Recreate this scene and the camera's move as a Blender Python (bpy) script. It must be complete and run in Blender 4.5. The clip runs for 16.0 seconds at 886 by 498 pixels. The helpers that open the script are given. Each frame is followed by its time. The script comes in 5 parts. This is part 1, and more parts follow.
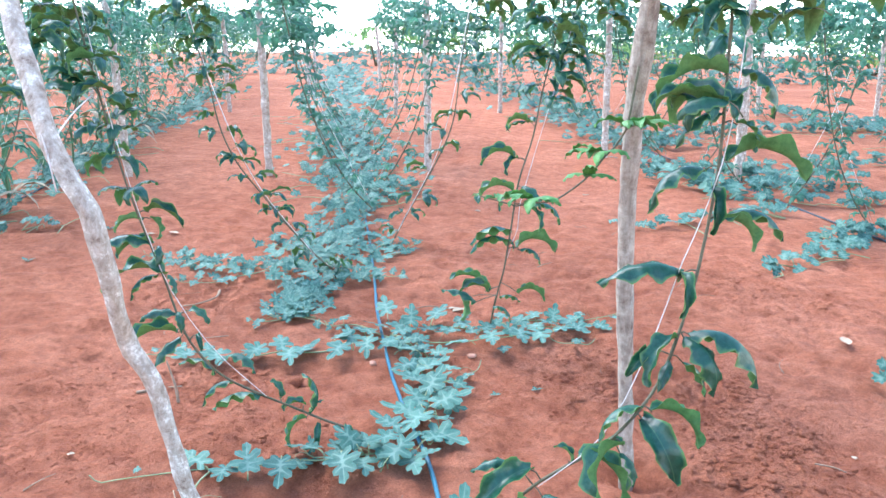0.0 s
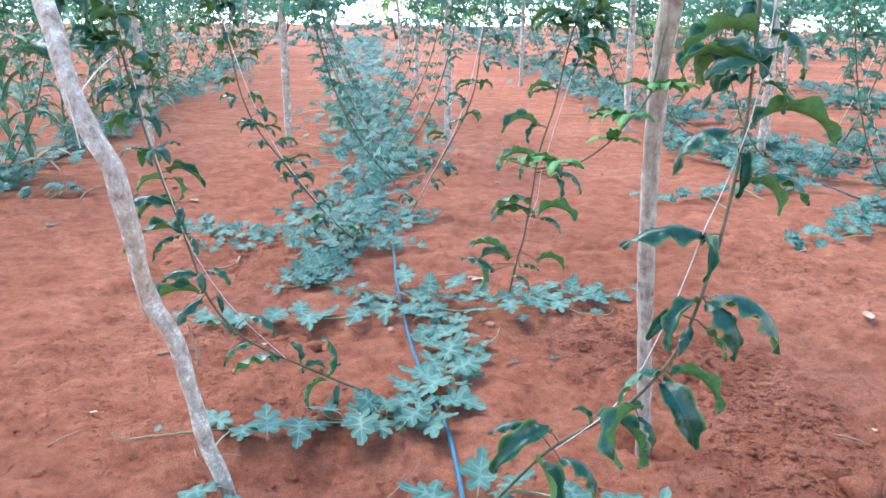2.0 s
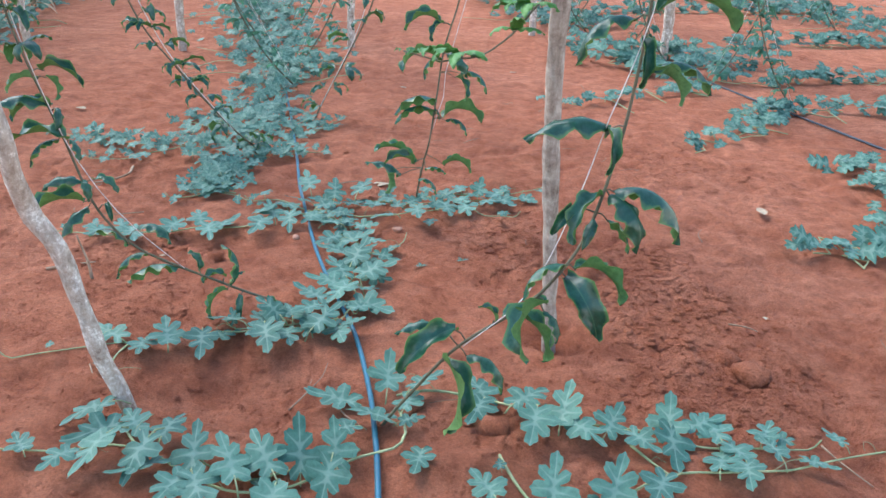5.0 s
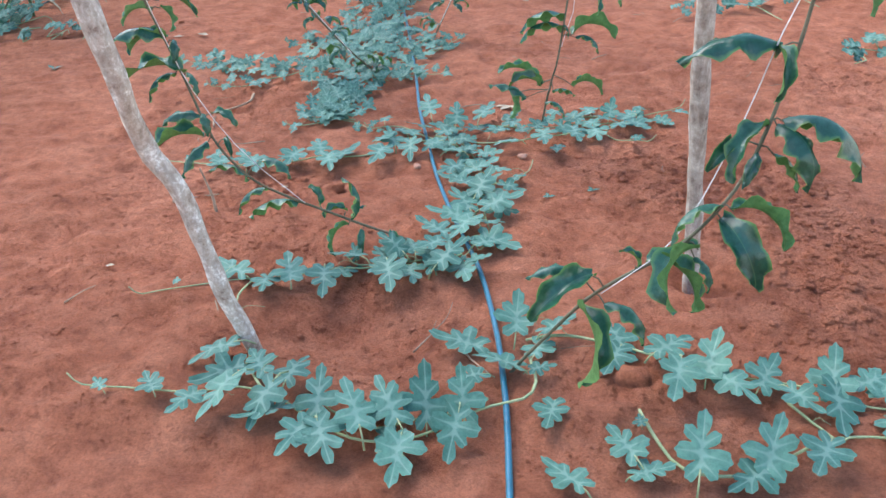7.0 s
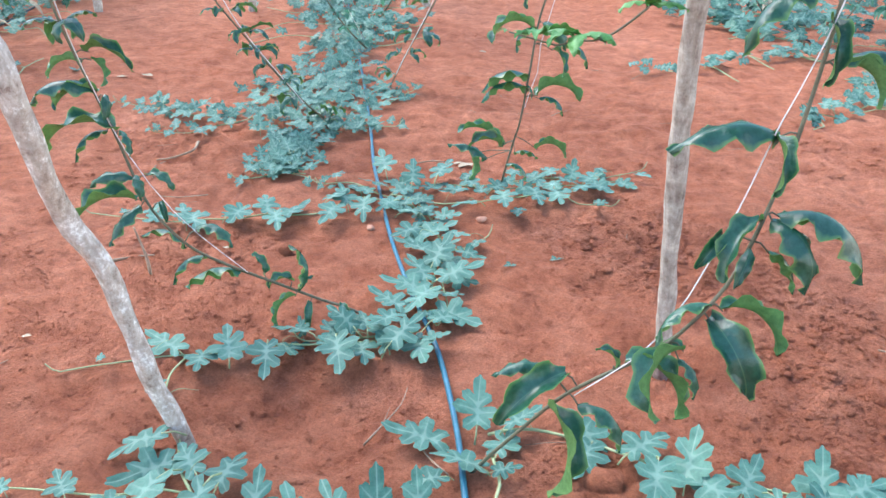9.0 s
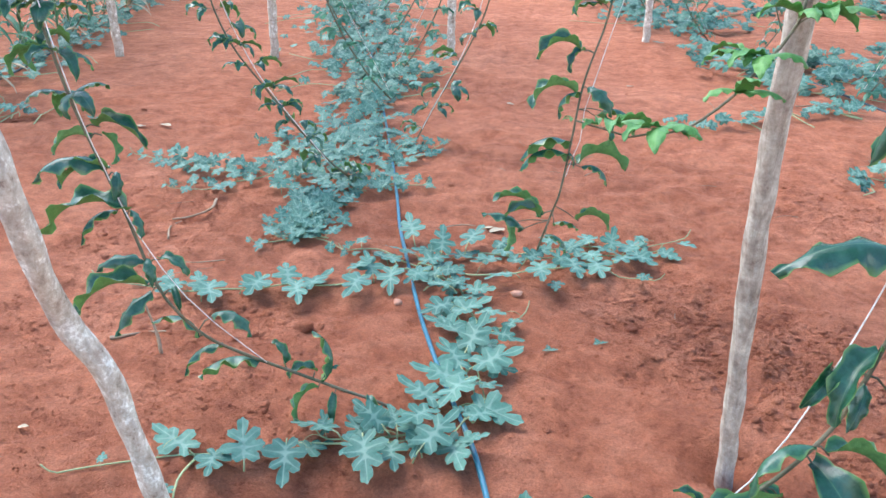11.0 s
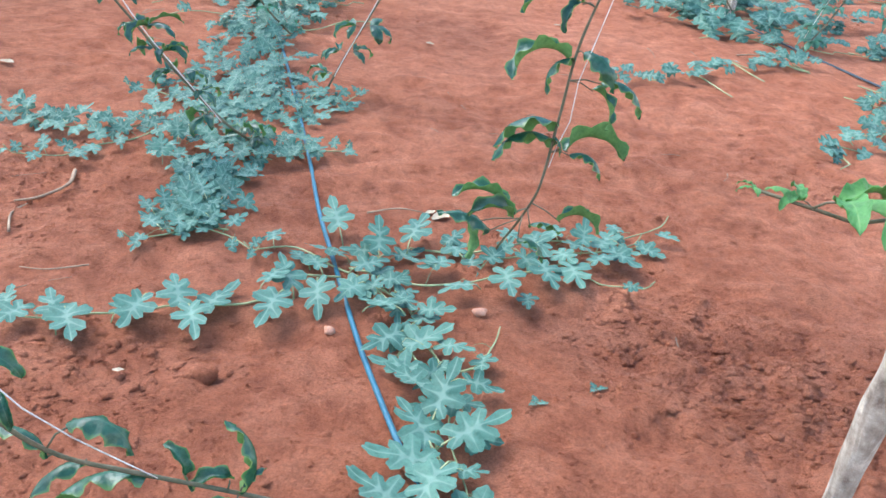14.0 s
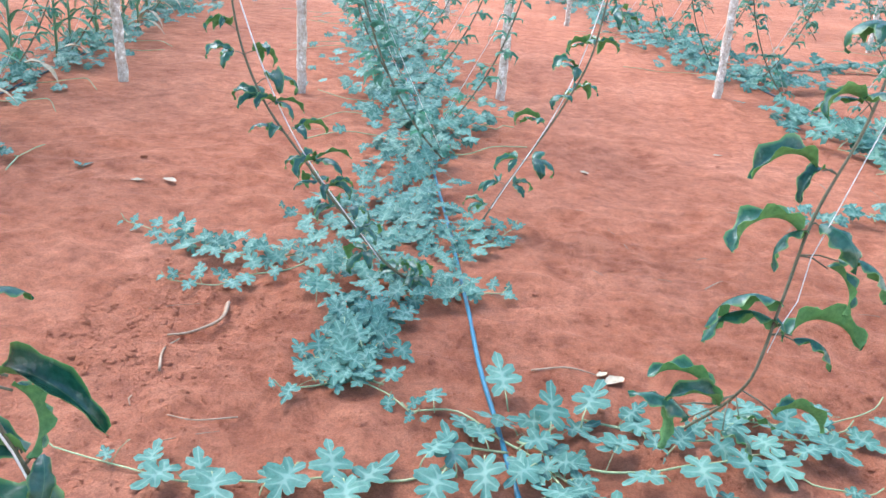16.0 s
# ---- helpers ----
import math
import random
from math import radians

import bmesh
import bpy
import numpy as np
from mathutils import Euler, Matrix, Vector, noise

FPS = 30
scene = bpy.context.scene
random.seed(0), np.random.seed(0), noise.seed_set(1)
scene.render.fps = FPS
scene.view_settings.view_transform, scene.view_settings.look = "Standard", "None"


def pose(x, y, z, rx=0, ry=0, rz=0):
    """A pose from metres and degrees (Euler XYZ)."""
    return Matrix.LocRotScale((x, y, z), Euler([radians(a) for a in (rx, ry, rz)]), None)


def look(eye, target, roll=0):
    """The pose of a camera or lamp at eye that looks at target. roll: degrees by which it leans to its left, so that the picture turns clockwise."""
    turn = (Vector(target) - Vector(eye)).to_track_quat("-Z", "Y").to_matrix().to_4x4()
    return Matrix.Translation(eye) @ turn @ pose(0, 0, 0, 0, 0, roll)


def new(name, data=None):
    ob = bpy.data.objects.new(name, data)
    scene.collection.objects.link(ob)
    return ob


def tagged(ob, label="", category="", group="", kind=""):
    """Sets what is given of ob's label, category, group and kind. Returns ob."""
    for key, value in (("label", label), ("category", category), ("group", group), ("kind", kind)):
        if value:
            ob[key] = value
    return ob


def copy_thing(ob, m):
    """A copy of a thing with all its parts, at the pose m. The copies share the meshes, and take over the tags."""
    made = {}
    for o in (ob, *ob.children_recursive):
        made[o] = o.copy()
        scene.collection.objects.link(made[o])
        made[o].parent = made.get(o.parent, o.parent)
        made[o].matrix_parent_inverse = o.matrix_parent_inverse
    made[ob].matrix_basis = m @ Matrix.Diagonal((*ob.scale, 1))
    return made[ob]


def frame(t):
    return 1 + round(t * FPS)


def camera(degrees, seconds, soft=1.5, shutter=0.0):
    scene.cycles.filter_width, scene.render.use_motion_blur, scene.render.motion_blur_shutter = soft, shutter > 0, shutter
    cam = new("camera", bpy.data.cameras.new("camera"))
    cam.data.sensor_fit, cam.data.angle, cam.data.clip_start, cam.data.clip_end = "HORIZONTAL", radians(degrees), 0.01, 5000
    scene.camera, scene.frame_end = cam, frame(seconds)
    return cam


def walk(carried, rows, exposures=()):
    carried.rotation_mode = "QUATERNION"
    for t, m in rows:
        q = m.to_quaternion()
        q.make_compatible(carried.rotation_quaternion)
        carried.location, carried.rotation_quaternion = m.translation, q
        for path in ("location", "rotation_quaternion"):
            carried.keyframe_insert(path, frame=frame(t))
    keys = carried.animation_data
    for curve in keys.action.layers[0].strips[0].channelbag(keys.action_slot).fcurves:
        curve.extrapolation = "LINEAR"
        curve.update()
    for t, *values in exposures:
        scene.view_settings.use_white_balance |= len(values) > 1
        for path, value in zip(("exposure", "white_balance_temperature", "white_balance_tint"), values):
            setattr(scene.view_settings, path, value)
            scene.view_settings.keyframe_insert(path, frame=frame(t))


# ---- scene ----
cam = camera(56.9, 16.0)
PATH = [
    (0, (0.322, -0.289, 1.49), (0.108, 1.632, 0.976), 0.2),
    (0.5, (0.328, -0.317, 1.496), (0.111, 1.627, 1.079), 1.0),
    (1, (0.339, -0.328, 1.475), (0.16, 1.629, 1.104), 1.0),
    (1.5, (0.334, -0.311, 1.46), (0.166, 1.621, 0.973), 0.9),
    (2, (0.315, -0.295, 1.454), (0.06, 1.604, 0.882), 0.6),
    (2.5, (0.286, -0.307, 1.46), (-0.145, 1.573, 0.932), -0.3),
    (3, (0.283, -0.31, 1.46), (-0.242, 1.559, 0.977), -0.7),
    (3.5, (0.296, -0.275, 1.463), (-0.088, 1.625, 0.969), 0.3),
    (4, (0.313, -0.266, 1.46), (-0.037, 1.64, 0.966), 0.1),
    (4.3, (0.392, -0.299, 1.46), (0.129, 1.6, 0.889), -0.1),
    (4.5, (0.368, -0.259, 1.42), (0.263, 1.631, 0.775), 1.0),
    (5, (0.33, -0.246, 1.402), (0.302, 1.599, 0.631), 1.6),
    (5.2, (0.281, -0.254, 1.392), (0.228, 1.539, 0.507), 3.5),
    (7.3, (0.287, -0.014, 1.375), (-0.033, 1.707, 0.407), -3.0),
    (7.5, (0.303, 0.02, 1.37), (-0.011, 1.735, 0.391), -3.1),
    (8, (0.317, 0.07, 1.384), (0.046, 1.813, 0.443), -2.7),
    (8.5, (0.314, 0.106, 1.391), (0.045, 1.857, 0.463), -2.4),
    (9, (0.227, 0.157, 1.391), (0.04, 1.948, 0.521), 0.5),
    (9.2, (0.167, 0.21, 1.399), (0.025, 2.027, 0.575), 1.4),
    (11.3, (0.123, 0.472, 1.426), (-0.119, 2.294, 0.638), 1.2),
    (11.5, (0.136, 0.519, 1.409), (-0.118, 2.316, 0.57), 1.3),
    (12, (0.135, 0.584, 1.375), (-0.182, 2.321, 0.435), 1.5),
    (12.5, (0.026, 0.693, 1.349), (-0.228, 2.423, 0.379), 3.7),
    (13, (-0.168, 0.893, 1.341), (-0.169, 2.646, 0.377), 5.8),
    (13.5, (-0.233, 1.01, 1.376), (-0.065, 2.723, 0.357), 7.3),
    (13.9, (-0.173, 1.127, 1.359), (-0.076, 2.876, 0.395), 5.4),
    (14, (-0.157, 1.175, 1.359), (-0.084, 2.937, 0.417), 5.1),
    (14.5, (-0.049, 1.425, 1.351), (-0.113, 3.183, 0.4), 4.5),
    (15, (-0.085, 1.484, 1.361), (-0.375, 3.211, 0.393), 1.0),
    (15.5, (-0.215, 1.488, 1.377), (-0.46, 3.288, 0.54), 2.0),
    (16, (-0.37, 1.483, 1.394), (-0.598, 3.328, 0.658), 4.5),
]
walk(cam, [(t, look(eye, aim, roll)) for t, eye, aim, roll in PATH],
     [(0.0, 2.18, 5650, 8), (1.0, 2.08, 5550, 7), (2.0, 1.9, 5700, 8), (3.0, 1.86, 5700, 8), (5.0, 1.6, 6050, 9), (8.0, 1.9, 6050, 9), (9.0, 2.06, 6050, 9), (12.5, 1.9, 6060, 8),
      (14.0, 1.98, 6060, 8), (16.0, 2.16, 5850, 8)])

# ---------------------------------------------------------------- light
world = bpy.data.worlds.new("sky_world")
scene.world = world
world.use_nodes = True
wn = world.node_tree.nodes
sky = wn.new("ShaderNodeTexSky")
sky.sky_type = "NISHITA"
sky.sun_disc = False
sky.sun_elevation, sky.sun_rotation = radians(54), radians(-56)
world.node_tree.links.new(sky.outputs[0], wn["Background"].inputs[0])
wn["Background"].inputs[1].default_value = 0.15

sun = new("sun", bpy.data.lights.new("sun", "SUN"))
sun.data.energy, sun.data.angle, sun.data.color = 1.3, radians(45), (1.0, 0.95, 0.88)
sun.matrix_world = look((-6, 4, 10), (0, 0, 0))


# ---------------------------------------------------------------- materials
def material(name, rough=0.8):
    m = bpy.data.materials.new(name)
    m.use_nodes = True
    nt = m.node_tree
    b = nt.nodes["Principled BSDF"]
    b.inputs["Roughness"].default_value = rough
    return m, nt, b


def noise_node(nt, scale, detail=4.0, rough=0.6, coords="Object"):
    tc = nt.nodes.new("ShaderNodeNewGeometry" if coords == "Position" else "ShaderNodeTexCoord")
    n = nt.nodes.new("ShaderNodeTexNoise")
    n.inputs["Scale"].default_value = scale
    n.inputs["Detail"].default_value = detail
    n.inputs["Roughness"].default_value = rough
    nt.links.new(tc.outputs[coords], n.inputs["Vector"])
    return n.outputs["Fac"]


def ramp(nt, fac, stops):
    r = nt.nodes.new("ShaderNodeValToRGB")
    el = r.color_ramp.elements
    while len(el) < len(stops):
        el.new(0.5)
    for e, (p, c) in zip(el, stops):
        e.position, e.color = p, (*c, 1)
    nt.links.new(fac, r.inputs[0])
    return r.outputs[0]


def mix(nt, fac, a, b, mode="MIX"):
    n = nt.nodes.new("ShaderNodeMix")
    n.data_type, n.blend_type = "RGBA", mode
    for i, v in ((0, fac), (6, a), (7, b)):
        if isinstance(v, (int, float)):
            n.inputs[i].default_value = v
        elif isinstance(v, tuple):
            n.inputs[i].default_value = (*v, 1)
        else:
            nt.links.new(v, n.inputs[i])
    return n.outputs[2]


def bump(nt, b, height, strength, dist):
    n = nt.nodes.new("ShaderNodeBump")
    n.inputs["Strength"].default_value = strength
    n.inputs["Distance"].default_value = dist
    nt.links.new(height, n.inputs["Height"])
    nt.links.new(n.outputs[0], b.inputs["Normal"])


def soil_material():
    m, nt, b = material("red_soil", 0.95)
    b.inputs["Specular IOR Level"].default_value = 0.25
    b.inputs["Sheen Weight"].default_value, b.inputs["Sheen Roughness"].default_value = 0.07, 0.5     # a dusty bloom on the dry surface, also lightening far soil in place of glare
    b.inputs["Sheen Tint"].default_value = (1.0, 0.45, 0.3, 1)
    big = noise_node(nt, 0.8, 4, 0.55, "Position")
    mid = noise_node(nt, 6.0, 7, 0.68, "Position")
    small = noise_node(nt, 22.0, 6, 0.7, "Position")
    fine = noise_node(nt, 130.0, 6, 0.8, "Position")
    c = ramp(nt, big, [(0.32, (0.351, 0.105, 0.049)), (0.5, (0.478, 0.160, 0.078)), (0.66, (0.648, 0.264, 0.152))])
    c2 = ramp(nt, mid, [(0.32, (0.227, 0.062, 0.030)), (0.47, (0.455, 0.147, 0.071)), (0.62, (0.636, 0.248, 0.137))])
    c = mix(nt, 0.56, c, c2)
    c = mix(nt, 0.75, c, ramp(nt, small, [(0.3, (0.60, 0.56, 0.54)), (0.5, (1, 1, 1)), (0.7, (1.2, 1.19, 1.18))]), "MULTIPLY")
    c = mix(nt, 0.85, c, ramp(nt, fine, [(0.3, (0.55, 0.52, 0.50)), (0.5, (1, 1, 1)), (0.72, (1.3, 1.28, 1.26))]), "MULTIPLY")
    nt.links.new(c, b.inputs["Base Color"])
    bump(nt, b, mix(nt, 0.5, small, fine), 1.0, 0.048)
    return m


def leaf_material(name, lo, hi, vein, vein_width, rough, spec=0.5, transl=0.22, vein_fac=0.7, relief=0.6, margin=None, hair=0.0):
    m, nt, b = material(name, rough)
    b.inputs["Specular IOR Level"].default_value = spec
    b.inputs["Sheen Weight"].default_value, b.inputs["Sheen Roughness"].default_value = hair, 0.4
    info = nt.nodes.new("ShaderNodeObjectInfo")
    geo = nt.nodes.new("ShaderNodeNewGeometry")
    rnd = nt.nodes.new("ShaderNodeMath")
    rnd.operation = "ADD"
    nt.links.new(info.outputs["Random"], rnd.inputs[0])
    nt.links.new(geo.outputs["Random Per Island"], rnd.inputs[1])
    fr = nt.nodes.new("ShaderNodeMath")
    fr.operation = "FRACT"
    nt.links.new(rnd.outputs[0], fr.inputs[0])
    blotch = noise_node(nt, 55.0, 6, 0.7)
    c = mix(nt, fr.outputs[0], lo, hi)
    mott = ramp(nt, blotch, [(0.32, (0.60, 0.68, 0.66)), (0.5, (1.0, 1.0, 1.0)), (0.68, (1.38, 1.3, 1.3))])
    c = mix(nt, 0.8, c, mott, "MULTIPLY")
    uv = nt.nodes.new("ShaderNodeUVMap")
    sep = nt.nodes.new("ShaderNodeSeparateXYZ")
    nt.links.new(uv.outputs[0], sep.inputs[0])
    ab = nt.nodes.new("ShaderNodeMath")
    ab.operation = "ABSOLUTE"
    nt.links.new(sep.outputs[0], ab.inputs[0])
    v = nt.nodes.new("ShaderNodeMapRange")
    v.inputs[1].default_value, v.inputs[2].default_value = vein_width * 0.4, vein_width
    v.inputs[3].default_value, v.inputs[4].default_value = vein_fac, 0.0
    nt.links.new(ab.outputs[0], v.inputs[0])
    halo = nt.nodes.new("ShaderNodeMapRange")
    halo.inputs[1].default_value, halo.inputs[2].default_value = 0.0, vein_width * 3
    halo.inputs[3].default_value, halo.inputs[4].default_value = vein_fac * 0.22, 0.0
    nt.links.new(ab.outputs[0], halo.inputs[0])
    c = mix(nt, halo.outputs[0], c, vein)
    c = mix(nt, v.outputs[0], c, vein)
    if margin:
        e = nt.nodes.new("ShaderNodeMapRange")
        e.inputs[1].default_value, e.inputs[2].default_value = 0.80, 1.0
        e.inputs[3].default_value, e.inputs[4].default_value = 0.0, 0.85
        nt.links.new(sep.outputs[1], e.inputs[0])
        c = mix(nt, e.outputs[0], c, margin)
    nt.links.new(c, b.inputs["Base Color"])
    bump(nt, b, noise_node(nt, 60.0, 6, 0.6), relief, 0.010)
    tr = nt.nodes.new("ShaderNodeBsdfTranslucent")
    nt.links.new(c, tr.inputs[0])
    ms = nt.nodes.new("ShaderNodeMixShader")
    ms.inputs[0].default_value = transl
    nt.links.new(b.outputs[0], ms.inputs[1])
    nt.links.new(tr.outputs[0], ms.inputs[2])
    nt.links.new(ms.outputs[0], nt.nodes["Material Output"].inputs[0])
    return m


def plain_material(name, lo, hi, scale, rough, bump_amt=0.3, stretch=None, spec=0.5):
    m, nt, b = material(name, rough)
    b.inputs["Specular IOR Level"].default_value = spec
    a = noise_node(nt, scale, 5, 0.65)
    f = noise_node(nt, scale * 7, 4, 0.6)
    c = ramp(nt, a, [(0.32, lo), (0.68, hi)])
    c = mix(nt, 0.6, c, ramp(nt, f, [(0.3, (0.7, 0.7, 0.7)), (0.7, (1.15, 1.15, 1.15))]), "MULTIPLY")
    nt.links.new(c, b.inputs["Base Color"])
    if bump_amt:
        bump(nt, b, f, bump_amt, 0.01)
    return m


def bark_material(name, stops, grain):
    m, nt, b = material(name, 0.9)
    big = noise_node(nt, 19.0, 9, 0.78)
    tc = nt.nodes.new("ShaderNodeTexCoord")
    mp = nt.nodes.new("ShaderNodeMapping")
    mp.inputs["Scale"].default_value = grain
    nt.links.new(tc.outputs["Object"], mp.inputs[0])
    n = nt.nodes.new("ShaderNodeTexNoise")
    n.inputs["Scale"].default_value = 1.0
    n.inputs["Detail"].default_value = 6
    nt.links.new(mp.outputs[0], n.inputs["Vector"])
    c = ramp(nt, big, stops)
    c = mix(nt, 0.45, c, ramp(nt, n.outputs["Fac"], [(0.38, (0.55, 0.50, 0.46)), (0.55, (1.05, 1.04, 1.02))]), "MULTIPLY")
    nt.links.new(c, b.inputs["Base Color"])
    bump(nt, b, mix(nt, 0.5, n.outputs["Fac"], big), 0.8, 0.014)
    return m


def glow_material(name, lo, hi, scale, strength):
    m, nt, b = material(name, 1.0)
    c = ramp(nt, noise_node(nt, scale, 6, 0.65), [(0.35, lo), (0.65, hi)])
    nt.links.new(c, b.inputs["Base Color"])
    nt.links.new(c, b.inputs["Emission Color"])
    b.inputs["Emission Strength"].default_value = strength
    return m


SOIL = soil_material()
MELON = leaf_material("melon_leaf", (0.044, 0.134, 0.098), (0.094, 0.218, 0.158), (0.27, 0.40, 0.32), 0.0024, 0.55, 0.34, 0.2, 0.42, 0.45, None, 0.1)
MELON_STEM = plain_material("melon_stem", (0.22, 0.30, 0.14), (0.40, 0.42, 0.22), 20, 0.7)
PASSION = leaf_material("passion_leaf_top", (0.026, 0.108, 0.070), (0.050, 0.165, 0.095), (0.10, 0.24, 0.12), 0.0013, 0.2, 0.9, 0.46, 0.5, 0.35, (0.19, 0.36, 0.11))
PASSION_BACK = leaf_material("passion_leaf_back", (0.14, 0.30, 0.10), (0.23, 0.40, 0.13), (0.24, 0.38, 0.15), 0.0014, 0.55, 0.35, 0.48, 0.5)
PASSION_YOUNG = leaf_material("young_leaf", (0.09, 0.27, 0.07), (0.14, 0.34, 0.09), (0.2, 0.38, 0.12), 0.0014, 0.4, 0.5, 0.3, 0.5)
# Lighter copy of the leaf colour for far vines, with haze painted in.
PASSION_HAZED = leaf_material("passion_leaf_hazed", (0.060, 0.190, 0.125), (0.100, 0.260, 0.160), (0.12, 0.25, 0.14), 0.0013, 0.36, 0.5, 0.5, 0.5, 0.2)
CORN = leaf_material("maize_leaf", (0.055, 0.165, 0.09), (0.10, 0.24, 0.13), (0.22, 0.34, 0.2), 0.003, 0.5, 0.4, 0.2)
DRYLEAF = plain_material("dry_leaf", (0.34, 0.25, 0.15), (0.56, 0.45, 0.31), 25, 0.8)
STEM = plain_material("vine_stem", (0.075, 0.085, 0.045), (0.17, 0.14, 0.085), 30, 0.7)
BARK = bark_material("grey_bark", [(0.36, (0.22, 0.15, 0.11)), (0.43, (0.42, 0.34, 0.27)), (0.54, (0.56, 0.49, 0.41)), (0.60, (0.84, 0.80, 0.73))], (70, 70, 26))
BARK_OLD = bark_material("weathered_bark", [(0.34, (0.20, 0.145, 0.11)), (0.46, (0.34, 0.285, 0.235)), (0.58, (0.47, 0.41, 0.345)), (0.68, (0.64, 0.58, 0.49))], (95, 95, 9))
PIPE_BLUE = plain_material("blue_pipe", (0.012, 0.095, 0.155), (0.03, 0.165, 0.235), 6, 0.38, 0.1)
PIPE_DARK = plain_material("dark_pipe", (0.02, 0.035, 0.05), (0.05, 0.07, 0.085), 6, 0.5, 0.1)
TWINE = plain_material("pale_twine", (0.62, 0.55, 0.50), (0.86, 0.82, 0.78), 60, 0.9)
TWIG = plain_material("dry_twig", (0.26, 0.165, 0.10), (0.43, 0.30, 0.20), 40, 0.9)
WIRE = plain_material("dark_wire", (0.10, 0.10, 0.11), (0.2, 0.2, 0.2), 20, 0.5, 0)
STONE = plain_material("pale_stone", (0.42, 0.19, 0.11), (0.56, 0.30, 0.2), 40, 0.9)
# Field and hills emit light themselves, standing in for sun on the distance.
FIELD = glow_material("glowing_field", (0.75, 0.72, 0.58), (0.85, 0.82, 0.72), 0.05, 2.4)
HILL = glow_material("glowing_scrub", (0.10, 0.17, 0.16), (0.30, 0.34, 0.30), 0.06, 1.0)


# ---------------------------------------------------------------- small tools
U = Vector((-0.236, 0.972, 0.0))   # along the rows
N = Vector((0.972, 0.236, 0.0))    # across the rows
ROW0 = Vector((0.15, 1.43, 0.0))   # a point under the middle drip line


def row_point(offset, y):
    """The point of the line parallel to the rows, that many metres across from the middle row, at that y."""
    k = (y - ROW0.y - N.y * offset) / U.y
    return ROW0 + N * offset + U * k


def lump(x, y, cx, cy, rx, ry, h):
    d = ((x - cx) / rx) ** 2 + ((y - cy) / ry) ** 2
    return h * math.exp(-d * 1.6)


def rough_at(x, y):
    """How cloddy the soil is, 0 to 1."""
    v = 0.25 + 0.5 * noise.noise((x * 0.9 + 7, y * 0.9, 3.0))
    v += lump(x, y, 1.15, 2.55, 0.35, 0.3, 0.8) + lump(x, y, 1.15, 2.0, 0.45, 0.35, 0.8) + lump(x, y, 0.5, 1.75, 0.25, 0.2, 0.6)
    v += lump(x, y, 0.95, 3.0, 0.45, 0.4, 0.65) + lump(x, y, 1.7, 3.3, 0.5, 0.7, 0.4) + lump(x, y, -1.0, 3.0, 0.35, 0.25, 0.3)
    v += lump(x, y, -0.95, 2.6, 0.5, 0.5, 0.12) + lump(x, y, -0.6, 3.0, 0.9, 0.25, 0.2)
    return max(0.0, min(1.0, v))


dent_rng = random.Random(9)
DENTS = [(dent_rng.uniform(0.2, 2.3), dent_rng.uniform(1.6, 6.5), dent_rng.uniform(-0.03, -0.012)) for _ in range(34)]
DENTS += [(dent_rng.uniform(-2.6, -0.9), dent_rng.uniform(1.8, 6.5), dent_rng.uniform(-0.025, -0.01)) for _ in range(26)]


def gz(x, y):
    """Height of the soil."""
    z = 0.030 * noise.noise((x * 0.55, y * 0.55, 0.3)) + 0.022 * noise.noise((x * 2.1, y * 2.1, 5.0))
    z += lump(x, y, -0.36, 1.90, 0.34, 0.25, -0.075) + lump(x, y, -0.62, 1.55, 0.7, 0.18, 0.02)
    z += lump(x, y, 0.70, 2.30, 0.12, 0.09, -0.07) + lump(x, y, 0.86, 2.34, 0.12, 0.12, 0.03) + lump(x, y, 0.66, 2.44, 0.16, 0.08, 0.025) + lump(x, y, 0.50, 1.72, 0.22, 0.16, 0.035)
    z += lump(x, y, 1.20, 2.35, 0.5, 0.3, 0.03)
    for cx, cy, h in DENTS:
        if abs(x - cx) < 0.3 and abs(y - cy) < 0.3:
            z += lump(x, y, cx, cy, 0.09, 0.13, h) - lump(x, y, cx, cy, 0.15, 0.19, h * 0.35)
    return z


def soil_detail(x, y):
    r = rough_at(x, y)
    z = 0.026 * noise.noise((x * 4, y * 6, 1.0)) + 0.017 * noise.noise((x * 6.5 + 0.8 * y, y * 8.5 - 2.2 * x, 6.0)) + (0.008 + 0.020 * r) * noise.noise((x * 12, y * 13, 2.0))
    z -= (0.005 + 0.006 * r) * max(0.0, 1 - abs(noise.noise((x * 3.1, y * 3.4, 9.0))) * 9)
    return z + (0.003 + 0.012 * r) * noise.noise((x * 29, y * 29, 2.0))


def smooth_path(pts, step):
    """Catmull-Rom through the points, resampled at about step metres."""
    p = [Vector(q) for q in pts]
    p = [p[0] * 2 - p[1]] + p + [p[-1] * 2 - p[-2]]
    out = []
    for i in range(1, len(p) - 2):
        n = max(1, int((p[i + 1] - p[i]).length / step))
        for k in range(n):
            t = k / n
            a, b, c, d = p[i - 1], p[i], p[i + 1], p[i + 2]
            out.append(0.5 * (2 * b + (c - a) * t + (2 * a - 5 * b + 4 * c - d) * t * t + (3 * b - a - 3 * c + d) * t ** 3))
    out.append(p[-2].copy())
    return out


